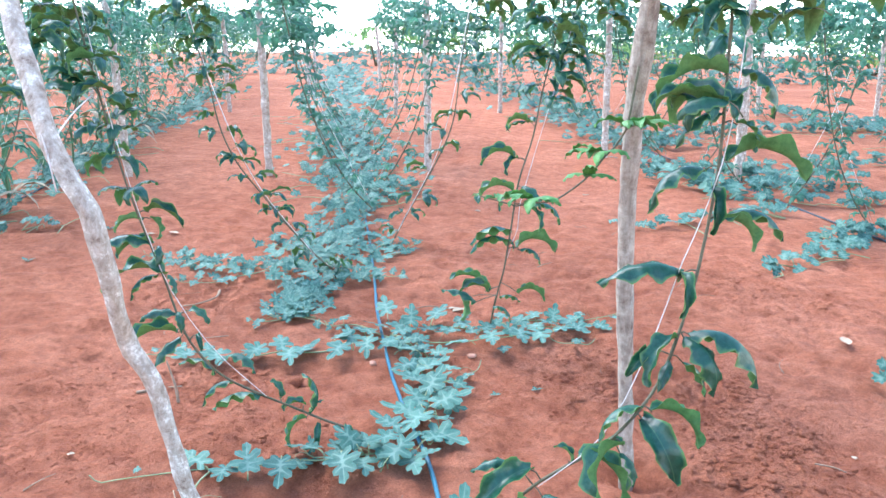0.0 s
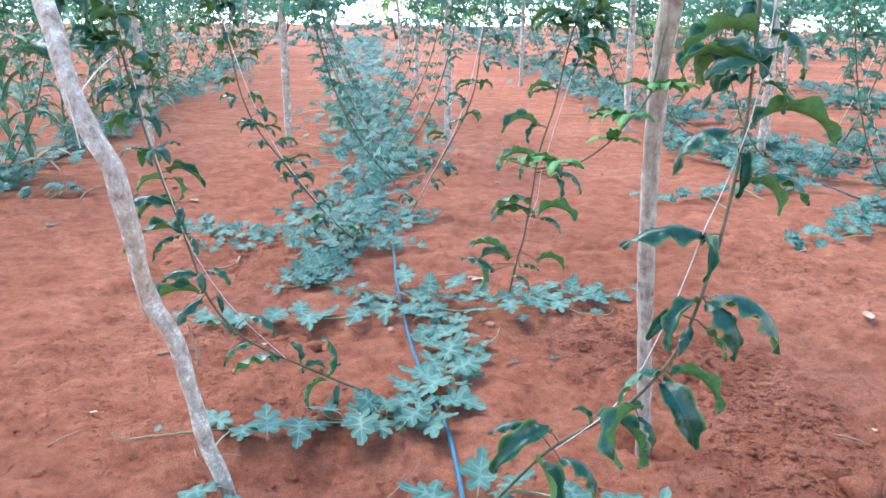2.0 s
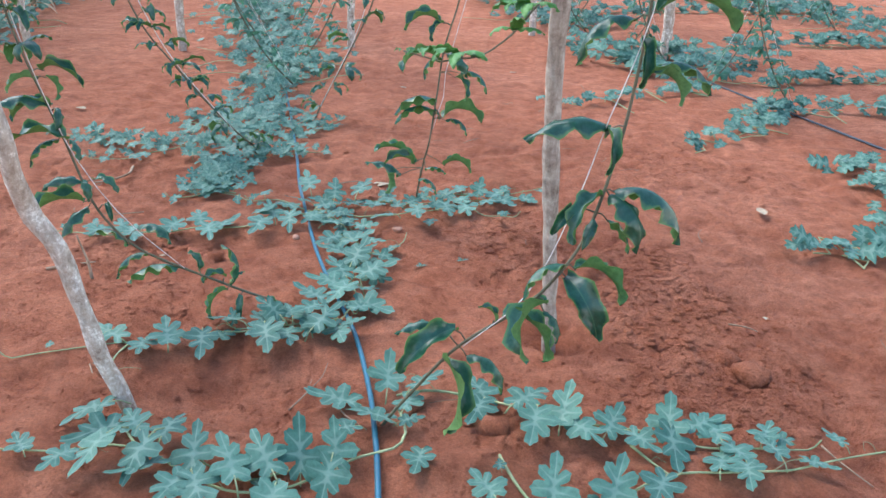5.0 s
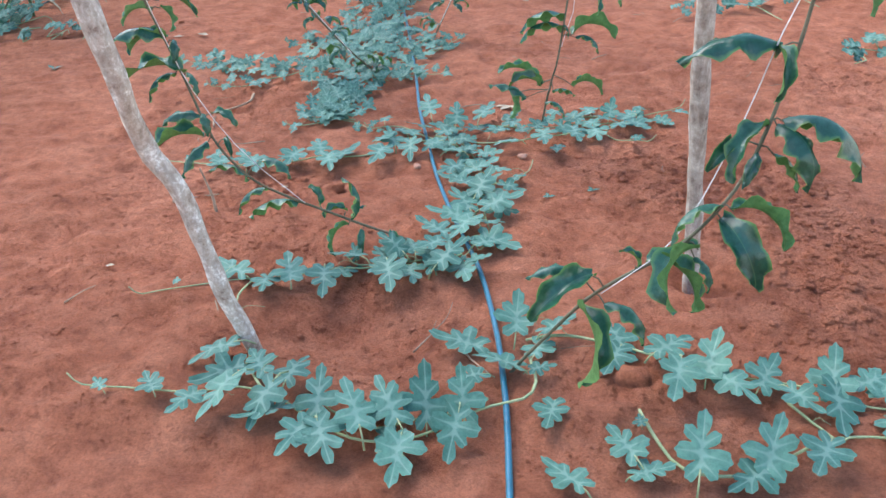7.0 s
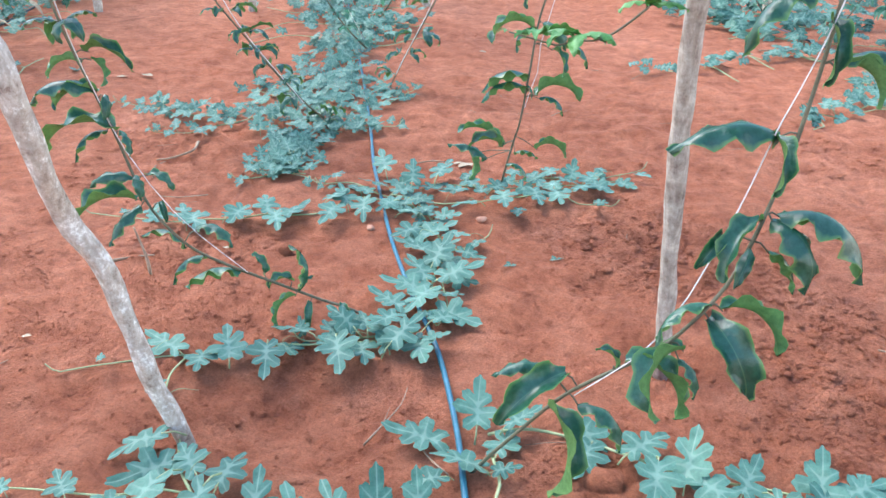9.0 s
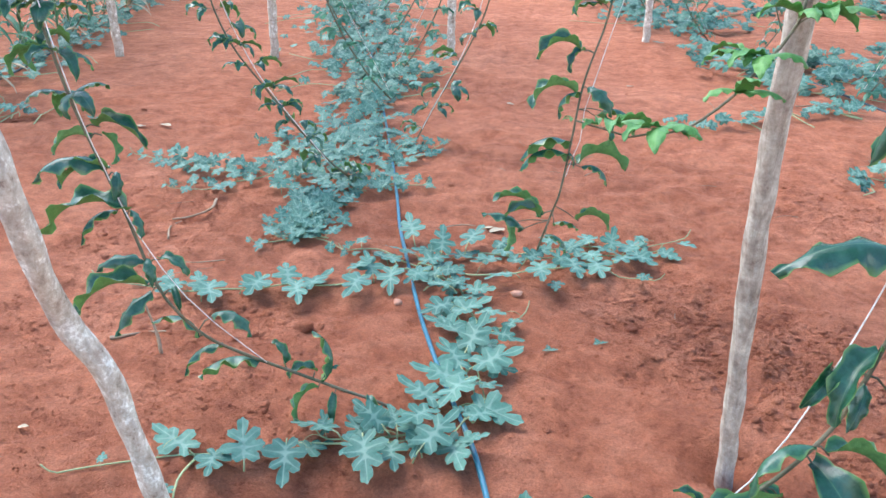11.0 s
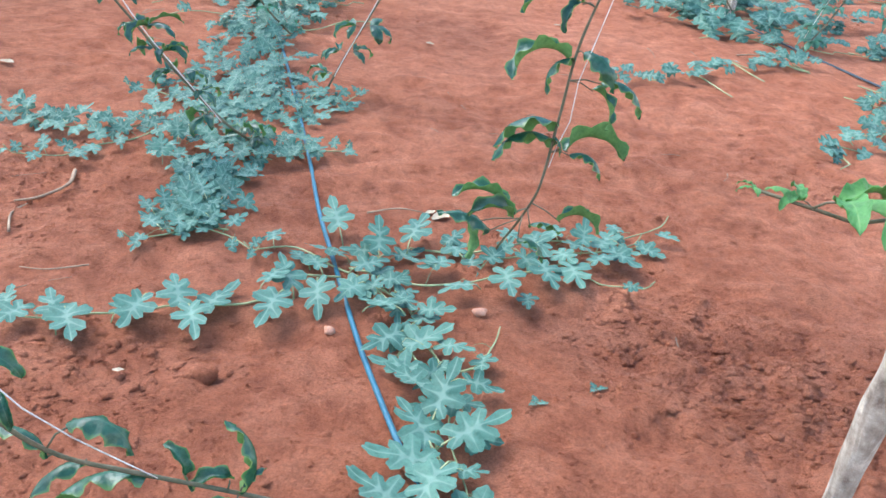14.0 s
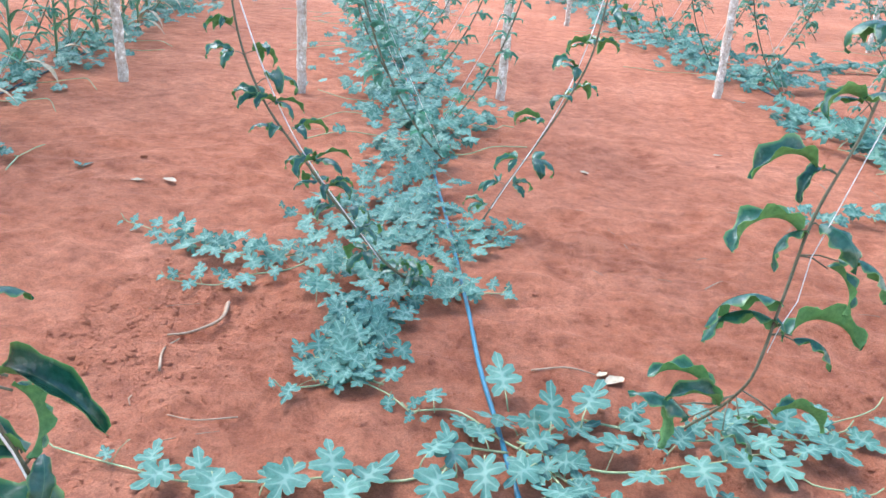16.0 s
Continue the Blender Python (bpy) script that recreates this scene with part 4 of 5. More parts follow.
def vine(path, rng, label, leaf_from=0.12, gap=0.085, size=1.0, r=(0.0055, 0.0035), top=0, top_box=(0.5, 0.25, 0.3), clusters=1.0, dense=None, shift=0.0, lift=(-0.15, 0.4), leaves=()):
    """One climbing vine: a stem along the path, paired drooping leaves at its nodes, and a mass of leaves on the wire."""
    base = Vector(path[0])
    ob = thing("passion_fruit_vine", base, label, "vine", "climbing vines")
    pts = smooth_path(path, 0.025)
    bm = bmesh.new()
    tube(bm, [p - base for p in pts], r, 6, 0.15)
    part("stem", bm, STEM, ob)
    for x, y, z, dx, dy, dz in leaves:
        blade(ob, Vector((x, y, z)), Vector((dx, dy, dz)), pts, rng)
    run, nxt, az = 0.0, leaf_from, rng.uniform(0, 6.28)
    for a, b in zip(pts, pts[1:]):
        run += (b - a).length
        if run < nxt:
            continue
        nxt += gap * rng.uniform(0.7, 1.3)
        az = rng.choice((0.0, math.pi)) + math.pi / 2 + rng.uniform(-0.8, 0.8)
        n_here = 2 if rng.random() < 0.8 * clusters else 1
        for k in range(n_here):
            s = size * rng.uniform(0.75, 1.15)
            e = Euler((rng.uniform(*lift), rng.uniform(-0.3, 0.3), az + k * (math.pi + rng.uniform(-0.5, 0.5))))
            piece("leaf", rng.choice(PASSION_MESHES), ob, Matrix.Translation(b - base) @ e.to_matrix().to_4x4() @ Matrix.Scale(s, 4))
    if dense:
        high = [p for p in pts if p.z > dense[0]]
        for _ in range(dense[1]):
            q = rng.choice(high) + U * rng.gauss(0, 0.09) + N * (rng.gauss(0, 0.07) + shift)
            e = Euler((rng.uniform(-0.3, 0.5), rng.uniform(-0.3, 0.3), rng.uniform(0, 6.28)))
            piece("leaf", rng.choice(PASSION_MESHES), ob, Matrix.Translation(q - base) @ e.to_matrix().to_4x4() @ Matrix.Scale(size * rng.uniform(0.75, 1.08), 4))
    end = pts[-1]
    for _ in range(top):
        q = end + U * rng.gauss(0, 0.5) * top_box[0] + N * (rng.gauss(0, 0.5) * top_box[1] + shift) + Vector((0, 0, rng.gauss(-0.1, 0.4) * top_box[2]))
        s = size * rng.uniform(0.75, 1.2)
        e = Euler((rng.uniform(-0.5, 0.5), rng.uniform(-0.4, 0.4), rng.uniform(0, 6.28)))
        piece("leaf", rng.choice(PASSION_MESHES), ob, Matrix.Translation(q - base) @ e.to_matrix().to_4x4() @ Matrix.Scale(s, 4))
    return ob


def string(path, r=0.0014):
    pts = smooth_path(path, 0.06)
    bm = bmesh.new()
    tube(bm, pts, r, 5)
    return solid("twine", bm, TWINE, "pale training twine tied from vine to wire", "twine", "training strings")


rng = random.Random(8)
vine([(-0.2, 2.42, 0.0), (-0.3, 2.41, 0.06), (-0.4, 2.397, 0.1), (-0.532, 2.347, 0.18), (-0.654, 2.294, 0.26), (-0.736, 2.239, 0.34), (-0.80, 2.194, 0.45), (-0.84, 2.189, 0.54), (-0.889, 2.184, 0.72),
      (-0.926, 2.145, 0.90), (-0.96, 2.13, 1.05), (-1.03, 2.16, 1.3), (-1.10, 2.2, 1.55), (-1.16, 2.25, 1.80)], rng,
     "young passion fruit vine climbing a string, glossy drooping leaves", 1.36, 0.11, 0.88, (0.0048, 0.0034), top=34, top_box=(0.6, 0.4, 0.45), dense=(1.1, 16), shift=-0.04,
     leaves=[(-0.92, 2.14, 0.9, -0.07, -0.03, -0.03), (-0.9, 2.15, 0.93, 0.11, -0.01, -0.04), (-0.9, 2.16, 0.91, 0.03, -0.03, -0.06), (-0.91, 2.17, 0.82, -0.15, -0.04, -0.03), (-0.9, 2.17, 0.82, -0.1, -0.04, -0.04),
             (-0.89, 2.18, 0.81, 0.0, -0.03, -0.06), (-0.88, 2.19, 0.71, -0.17, -0.05, -0.05), (-0.9, 2.18, 0.71, -0.07, -0.05, -0.07), (-0.87, 2.19, 0.71, 0.03, -0.03, -0.06), (-0.85, 2.19, 0.57, -0.11, -0.03, -0.02),
             (-0.82, 2.2, 0.58, 0.07, -0.01, -0.04), (-0.85, 2.19, 0.58, 0.02, -0.03, -0.06), (-0.85, 2.18, 0.51, -0.15, -0.06, -0.06)]
     + [(-0.84, 2.18, 0.49, -0.07, -0.06, -0.09), (-0.79, 2.2, 0.5, 0.02, -0.02, -0.05), (-0.75, 2.23, 0.34, -0.12, 0.0, 0.03), (-0.72, 2.25, 0.4, 0.1, -0.01, -0.05), (-0.7, 2.27, 0.3, -0.09, -0.05, -0.07),
        (-0.62, 2.31, 0.23, -0.15, -0.04, -0.04), (-0.56, 2.34, 0.21, -0.04, 0.02, 0.05), (-0.46, 2.37, 0.14, -0.04, 0.06, 0.12), (-0.48, 2.38, 0.17, -0.07, -0.02, -0.02), (-0.46, 2.38, 0.15, 0.04, 0.02, 0.03),
        (-0.47, 2.36, 0.13, -0.04, -0.05, -0.09), (-0.43, 2.38, 0.1, 0.0, -0.04, -0.07), (-0.33, 2.4, 0.09, 0.04, -0.04, -0.09)])
vine([(0.13, 1.74, 0.0), (0.182, 1.715, 0.09), (0.221, 1.70, 0.15), (0.261, 1.685, 0.21), (0.301, 1.67, 0.27), (0.349, 1.655, 0.33), (0.411, 1.637, 0.39), (0.483, 1.62, 0.45), (0.539, 1.615, 0.50), (0.61, 1.622, 0.59),
      (0.657, 1.633, 0.68), (0.707, 1.647, 0.86), (0.735, 1.653, 1.04), (0.751, 1.66, 1.22), (0.75, 1.66, 1.5), (0.75, 1.66, 1.78)], rng,
     "passion fruit vine with large glossy drooping leaves on twine", 1.85, 0.10, 1.0, (0.0047, 0.0036), top=36, top_box=(0.65, 0.45, 0.36), dense=(1.3, 12), lift=(-0.65, -0.05),
     leaves=[(0.69, 1.65, 0.93, -0.19, -0.04, -0.02), (0.68, 1.65, 0.93, 0.0, -0.05, -0.09), (0.76, 1.65, 1.06, 0.07, -0.02, -0.06), (0.77, 1.65, 1.07, 0.13, 0.0, -0.05), (0.68, 1.64, 0.77, -0.06, -0.06, -0.1),
             (0.62, 1.64, 0.73, -0.05, -0.04, -0.05), (0.7, 1.64, 0.77, 0.06, -0.05, -0.12), (0.71, 1.64, 0.78, 0.15, -0.04, -0.11), (0.67, 1.63, 0.71, -0.03, -0.04, -0.06), (0.7, 1.63, 0.71, 0.05, -0.03, -0.07),
             (0.74, 1.66, 1.14, 0.0, -0.03, -0.1), (0.72, 1.66, 1.18, -0.12, -0.04, -0.09), (0.77, 1.66, 1.2, 0.17, 0.01, -0.04), (0.75, 1.66, 1.31, -0.1, -0.03, -0.07)]
     + [(0.61, 1.62, 0.59, -0.1, -0.05, -0.07), (0.63, 1.62, 0.58, 0.11, -0.02, -0.08), (0.61, 1.62, 0.56, 0.07, -0.06, -0.13), (0.57, 1.61, 0.49, -0.04, -0.07, -0.12), (0.46, 1.63, 0.44, 0.1, -0.04, -0.1),
        (0.44, 1.63, 0.42, -0.04, 0.01, 0.03), (0.56, 1.6, 0.47, 0.03, -0.03, -0.07), (0.34, 1.66, 0.38, -0.13, -0.07, -0.09), (0.29, 1.68, 0.38, -0.1, -0.02, -0.02), (0.31, 1.67, 0.28, 0.01, -0.08, -0.16),
        (0.37, 1.64, 0.31, 0.09, -0.03, -0.09), (0.78, 1.66, 1.29, 0.04, -0.01, -0.06), (0.78, 1.66, 1.41, 0.07, -0.02, -0.1), (0.75, 1.66, 1.4, -0.15, -0.04, -0.07)])
vine([(0.12, 3.70, 0.0), (0.135, 3.62, 0.09), (0.155, 3.50, 0.21), (0.178, 3.40, 0.33), (0.201, 3.365, 0.43), (0.229, 3.382, 0.63), (0.256, 3.395, 0.83), (0.313, 3.4, 1.03), (0.349, 3.41, 1.23), (0.394, 3.42, 1.43),
      (0.44, 3.44, 1.65), (0.5, 3.45, 1.8)], rng, "passion fruit vine with drooping dark green leaves climbing twine", 1.2, 0.115, 1.05, (0.0046, 0.0032), top=42, top_box=(0.6, 0.35, 0.42), dense=(1.3, 12),
     leaves=[(0.23, 3.4, 0.94, -0.13, -0.04, -0.03), (0.25, 3.4, 0.94, -0.04, -0.04, -0.07), (0.23, 3.39, 0.79, -0.14, -0.05, -0.05), (0.25, 3.39, 0.79, -0.07, -0.06, -0.08), (0.27, 3.39, 0.81, 0.08, -0.04, -0.09),
             (0.31, 3.39, 0.71, 0.04, -0.05, -0.09), (0.33, 3.39, 0.73, 0.11, -0.03, -0.08), (0.23, 3.38, 0.6, -0.17, -0.06, -0.05), (0.22, 3.38, 0.57, 0.02, -0.02, -0.05), (0.23, 3.37, 0.55, -0.17, -0.05, -0.04),
             (0.26, 3.37, 0.53, 0.16, 0.01, -0.02)]
     + [(0.27, 3.37, 0.52, 0.09, -0.02, -0.06), (0.12, 3.37, 0.31, -0.16, 0.0, 0.05), (0.13, 3.37, 0.31, -0.12, -0.02, 0.0), (0.07, 3.38, 0.25, -0.15, 0.0, 0.05), (0.0, 3.4, 0.27, 0.0, -0.05, -0.09),
        (0.15, 3.36, 0.24, 0.08, -0.02, -0.06), (0.27, 3.36, 0.31, 0.11, 0.0, -0.03), (0.18, 3.36, 0.29, 0.09, 0.0, -0.02)])
vine([(-0.86, 4.55, 0.0), (-0.95, 4.35, 0.17), (-1.11, 4.3, 0.37), (-1.27, 4.3, 0.57), (-1.40, 4.3, 0.74), (-1.49, 4.3, 0.94), (-1.54, 4.3, 1.19), (-1.59, 4.3, 1.41), (-1.64, 4.3, 1.6), (-1.68, 4.3, 1.8)], rng,
     "young passion fruit vine leaning out on its string", 0.1, 0.11, 0.95, top=44, top_box=(0.6, 0.3, 0.4), clusters=0.7)
vine([(-0.68, 5.3, 0.0), (-0.56, 5.3, 0.24), (-0.36, 5.3, 0.60), (-0.24, 5.3, 0.88), (-0.19, 5.3, 1.22), (-0.13, 5.3, 1.58), (-0.10, 5.3, 1.8)], rng,
     "thin passion fruit vine leaning out on its string", 0.12, 0.15, 0.95, top=38, top_box=(0.6, 0.3, 0.35), clusters=0.5)
side = thing("passion_fruit_vine", (-1.30, 1.0, 0.0), "passion fruit vine with one broad glossy leaf held out low", "vine", "climbing vines")
bm = bmesh.new()
tube(bm, [p - side.location for p in smooth_path([(-1.3, 1.0, 0.0), (-1.24, 1.0, 0.3), (-1.15, 1.0, 0.6), (-1.2, 1.0, 0.9), (-1.4, 1.0, 1.4), (-1.45, 1.0, 1.8)], 0.04)], (0.006, 0.004), 6)
part("stem", bm, STEM, side)
for p, az, k, s in (((-1.13, 1.0, 0.68), -1.5, 2, 1.2), ((-1.15, 1.02, 0.62), -1.0, 4, 0.9), ((-1.17, 1.0, 0.50), -1.5, 5, 1.2)):
    piece("leaf", PASSION_MESHES[k], side, Matrix.Translation(Vector(p) - side.location) @ Euler((0.1, 0.1, az)).to_matrix().to_4x4() @ Matrix.Scale(s, 4))
# a side shoot that reaches over from the wire towards the straight post
SHOOT = [(0.60, 2.05, 1.40), (0.57, 2.02, 1.226), (0.516, 2.0, 1.157), (0.465, 1.97, 1.099), (0.383, 1.93, 1.045), (0.329, 1.9, 1.043), (0.279, 1.9, 1.032), (0.23, 1.9, 1.045), (0.18, 1.91, 1.055)]
shoot = thing("passion_fruit_shoot", (0.60, 2.05, 1.40), "light green side shoot reaching past the post", "vine", "climbing vines")
bm = bmesh.new()
tube(bm, [p - shoot.location for p in smooth_path(SHOOT, 0.03)], (0.004, 0.002), 5)
part("stem", bm, STEM, shoot)
for k, az, s in ((8, 1.7, 0.22), (7, 1.2, 0.35), (7, 4.2, 0.75), (5, 3.1, 1.0), (5, 4.6, 0.6), (3, 3.3, 0.9), (2, 3.0, 1.0), (2, 1.6, 0.95), (1, 4.4, 1.0), (1, 3.2, 1.0)):
    e = Euler((0.1, 0.1, az))
    piece("leaf", YOUNG_MESHES[k % 3], shoot, Matrix.Translation(Vector(SHOOT[k]) - shoot.location) @ e.to_matrix().to_4x4() @ Matrix.Scale(s, 4))

string([(-0.60, 2.31, 0.23), (-0.708, 2.235, 0.387), (-0.757, 2.195, 0.477), (-0.804, 2.18, 0.559), (-0.852, 2.17, 0.656), (-0.885, 2.17, 0.733), (-0.903, 2.15, 0.833), (-0.92, 2.11, 0.973), (-1.0, 2.13, 1.3), (-1.13, 2.22, 1.8)])
string([(0.36, 1.62, 0.35), (0.473, 1.61, 0.457), (0.516, 1.62, 0.505), (0.565, 1.625, 0.601), (0.632, 1.63, 0.787), (0.68, 1.63, 0.963), (0.72, 1.63, 1.083), (0.765, 1.63, 1.3), (0.79, 1.63, 1.8)])
string([(0.215, 3.36, 0.48), (0.232, 3.37, 0.543), (0.258, 3.37, 0.62), (0.265, 3.375, 0.732), (0.293, 3.375, 0.84), (0.332, 3.38, 0.991), (0.44, 3.4, 1.39), (0.52, 3.43, 1.8)])
string([(-0.95, 4.28, 0.2), (-1.3, 4.28, 0.66), (-1.52, 4.28, 1.2), (-1.68, 4.28, 1.8)], 0.0025)
string([(-0.62, 5.28, 0.12), (-0.3, 5.28, 0.8), (-0.1, 5.28, 1.8)], 0.0025)
string([(-0.86, 1.60, 1.10), (-0.875, 1.605, 1.19), (-0.95, 1.85, 1.26), (-1.02, 2.1, 1.30)], 0.0022)
string([(-0.875, 1.605, 1.19), (-0.90, 1.63, 1.24), (-0.93, 1.66, 1.28)], 0.0022)


def far_vine_master(lean, rng, name):
    """A far climbing vine, its leaves joined. Local: base at the origin, leaning across the row."""
    ob = thing("passion_fruit_vine", (0, 0, 0), "passion fruit vine on its string, leafy along the wire", "vine", "climbing vines")
    path = [(0, 0, 0), (0.22 * lean, 0, 0.25), (0.42 * lean, 0, 0.6), (0.56 * lean, 0, 1.0), (0.66 * lean, 0, 1.45), (0.72 * lean, 0, 1.8)]
    pts = smooth_path(path, 0.06)
    bm = bmesh.new()
    tube(bm, pts, (0.007, 0.005), 5)
    part("stem", bm, STEM, ob)
    bm = bmesh.new()
    for p in pts[2::2]:
        for k in range(2):
            m = Matrix.Translation(p) @ Euler((rng.uniform(-0.4, 0.4), 0, rng.uniform(0, 6.28))).to_matrix().to_4x4()
            passion_leaf(bm, m, rng, 0.145 * rng.uniform(0.7, 1.1), 3, 2, False, False)
    for _ in range(58):
        q = pts[-1] + Vector((rng.gauss(0, 0.20), rng.gauss(0, 0.38), rng.gauss(-0.12, 0.20)))
        m = Matrix.Translation(q) @ Euler((rng.uniform(-0.5, 0.5), 0, rng.uniform(0, 6.28))).to_matrix().to_4x4()
        passion_leaf(bm, m, rng, 0.17 * rng.uniform(0.7, 1.15), 3, 2, False, False)
    part("foliage", bm, (PASSION_HAZED, PASSION_BACK, STEM), ob)
    bm = bmesh.new()
    tube(bm, [Vector((0.05 * lean, 0.03, 0.1)), Vector((0.4 * lean, 0.03, 0.8)), Vector((0.74 * lean, 0.03, 1.8))], 0.002, 4)
    part("twine", bm, TWINE, ob)
    return ob


masters = [far_vine_master(lean, rng, "") for lean in (-1, 1, -1, 1)]
row_turn = math.atan2(-U.x, U.y)


def plant_row(offset, y0, y1, gap):
    y, i = y0, 0
    while y < y1:
        c = row_point(offset, y)
        m = masters[(i % 2) + 2 * rng.randrange(2)]
        s = rng.uniform(0.9, 1.08)
        copy_thing(m, Matrix.Translation((c.x + rng.uniform(-0.08, 0.08), c.y, gz(c.x, c.y) - 0.01)) @ Matrix.Rotation(row_turn + rng.uniform(-0.15, 0.15), 4, "Z") @ Matrix.Scale(s, 4))
        y += gap * rng.uniform(0.8, 1.2)
        i += 1


plant_row(0.0, 6.4, 13.5, 0.85)
plant_row(-3.2, 5.0, 26, 0.7)
plant_row(-6.6, 4.5, 26, 0.9)
plant_row(-10.0, 9, 26, 1.0)
plant_row(3.75, 6.1, 28, 0.9)
plant_row(7.3, 9.0, 28, 0.95)
plant_row(10.8, 12, 28, 1.1)
plant_row(14.3, 14, 28, 1.2)
for i, ob in enumerate(masters):
    c = row_point((-13.4, 17.8, -16.6, 21)[i], 20)
    ob.matrix_basis = Matrix.Translation((c.x, c.y, gz(c.x, c.y))) @ Matrix.Rotation(row_turn, 4, "Z")


def trellis_wire(offset, y0, y1):
    bm = bmesh.new()
    pts = [row_point(offset, y0 + (y1 - y0) * k / 12) + Vector((0, 0, 1.82 + 0.02 * math.sin(k * 2.0))) for k in range(13)]
    tube(bm, pts, 0.003, 5)
    solid("trellis_wire", bm, WIRE, "dark trellis wire stretched over the posts", "wire", "trellis wires")


for off in (-0.72, 0.68, 3.05, 4.45, -3.9, -2.5):
    trellis_wire(off, 1.0, 30)


# ---------------------------------------------------------------- shrubs beyond the rows
def shrub(x, y, h, w, rng):
    ob = thing("shrub", (x, y, gz(x, y)), "leafy green shrub at the edge of the field", "shrub", "field-edge shrubs")
    bm = bmesh.new()
    tips = []
    for k in range(5):
        a = rng.uniform(0, 6.28)
        e = Vector((math.cos(a) * w * 0.4, math.sin(a) * w * 0.4, h * rng.uniform(0.5, 0.9)))
        tube(bm, smooth_path([(0, 0, -0.05), e * 0.5 + Vector((0, 0, 0.1 * h)), e], 0.3), (0.04, 0.012), 5, 0.3)
        tips.append(e)
    part("trunk", bm, STEM, ob)
    bm = bmesh.new()
    for _ in range(130):
        q = rng.choice(tips) + Vector((rng.gauss(0, 0.22) * w, rng.gauss(0, 0.22) * w, rng.gauss(0, 0.17) * h))
        q.z = max(0.1, q.z)
        m = Matrix.Translation(q) @ Euler((rng.uniform(-0.6, 0.6), rng.uniform(-0.6, 0.6), rng.uniform(0, 6.28))).to_matrix().to_4x4()
        passion_leaf(bm, m, rng, rng.uniform(0.2, 0.38), 2, 2, False, False)
    part("crown", bm, (PASSION_BACK, PASSION_BACK, STEM), ob)


rng = random.Random(31)
for k in range(60):
    a = radians(48 + 88 * (k + rng.uniform(-0.35, 0.35)) / 59)
    r = rng.uniform(30, 56)
    if abs(math.degrees(a) - 104) < 3:
        continue
    shrub(math.cos(a) * r, math.sin(a) * r, rng.uniform(0.9, 2.3), rng.uniform(1.2, 2.4), rng)


# ---------------------------------------------------------------- maize
def maize(x, y, h, rng, label):
    ob = thing("maize_plant", (x, y, gz(x, y)), label, "maize plant", "maize plants")
    bm = bmesh.new()
    tube(bm, [Vector((0, 0, -0.02)), Vector((0.01, 0, h * 0.5)), Vector((0.02, 0.01, h))], (0.014, 0.006), 7, 0.2)
    part("stalk", bm, CORN, ob)
    n = int(h * 10)
    for i in range(n):
        z = 0.06 + (h - 0.06) * i / n
        a = i * math.pi + rng.uniform(-0.6, 0.6)
        bm = bmesh.new()
        strap_leaf(bm, (0.01, 0, z), (math.cos(a), math.sin(a), 0), rng.uniform(0.4, 0.65), rng.uniform(0.038, 0.058), rng)
        part("leaf", bm, DRYLEAF if i < 1 or rng.random() < 0.08 else CORN, ob)


rng = random.Random(17)
for x, y, h in ((-3.72, 4.15, 0.95), (-3.6, 4.0, 0.75), (-4.22, 6.0, 1.25), (-4.15, 6.15, 1.1), (-5.0, 9.3, 1.2), (-5.2, 10.2, 1.3), (-5.6, 11.5, 1.25), (-5.9, 12.4, 1.35), (-6.1, 12.8, 1.3), (-6.5, 8.0, 1.3), (-6.3, 8.6, 1.2), (-3.45, 3.6, 1.0), (-4.6, 7.4, 1.3), (-4.8, 8.3, 1.25), (-5.1, 9.0, 1.35), (-5.35, 10.8, 1.3), (-7.0, 9.6, 1.3), (-7.4, 11.0, 1.3), (-5.7, 5.6, 1.1), (-6.2, 6.6, 1.2)):
    maize(x, y, h, rng, "green maize plant with arching strap leaves")


# ---------------------------------------------------------------- litter on the soil
def clods(count, x0, x1, y0, y1, lo, hi, rng):
    ico = bmesh.new()
    bmesh.ops.create_icosphere(ico, subdivisions=1, radius=1)
    vs = [v.co.copy() for v in ico.verts]
    fs = [[v.index for v in f.verts] for f in ico.faces]
    ico.free()
    verts, faces = [], []
    made = 0
    while made < count:
        x, y = rng.uniform(x0, x1), rng.uniform(y0, y1)
        if rng.random() > max(0.0, rough_at(x, y) - 0.36) * 1.6 + 0.012:
            continue
        made += 1
        r = lo * (hi / lo) ** (rng.random() ** 2.6)
        sx, sy, sz = r * rng.uniform(0.8, 1.5), r * rng.uniform(0.7, 1.2), r * rng.uniform(0.35, 0.6)
        rot = Matrix.Rotation(rng.uniform(0, 6.28), 3, "Z")
        seed, n0 = rng.uniform(0, 50), len(verts)
        z = gz(x, y) + soil_detail(x, y) - sz * 0.05
        for v in vs:
            k = 1 + 0.45 * noise.noise(v * 1.6 + Vector((seed, 0, 0)))
            q = rot @ Vector((v.x * sx * k, v.y * sy * k, v.z * sz * k))
            verts.append((x + q.x, y + q.y, z + q.z))
        faces += [[i + n0 for i in f] for f in fs]
    me = bpy.data.meshes.new("soil_clods")
    me.from_pydata(verts, [], faces)
    me.polygons.foreach_set("use_smooth", [True] * len(faces))
    me.materials.append(SOIL)
    tagged(new("soil_clods", me), "loose crumbs and clods of red soil", "soil clods", kind="stuff")


clods(10500, -2.0, 2.4, 1.3, 5.0, 0.0024, 0.018, random.Random(3))
clods(500, -4.5, 4.0, 4.5, 9.0, 0.004, 0.02, random.Random(5))


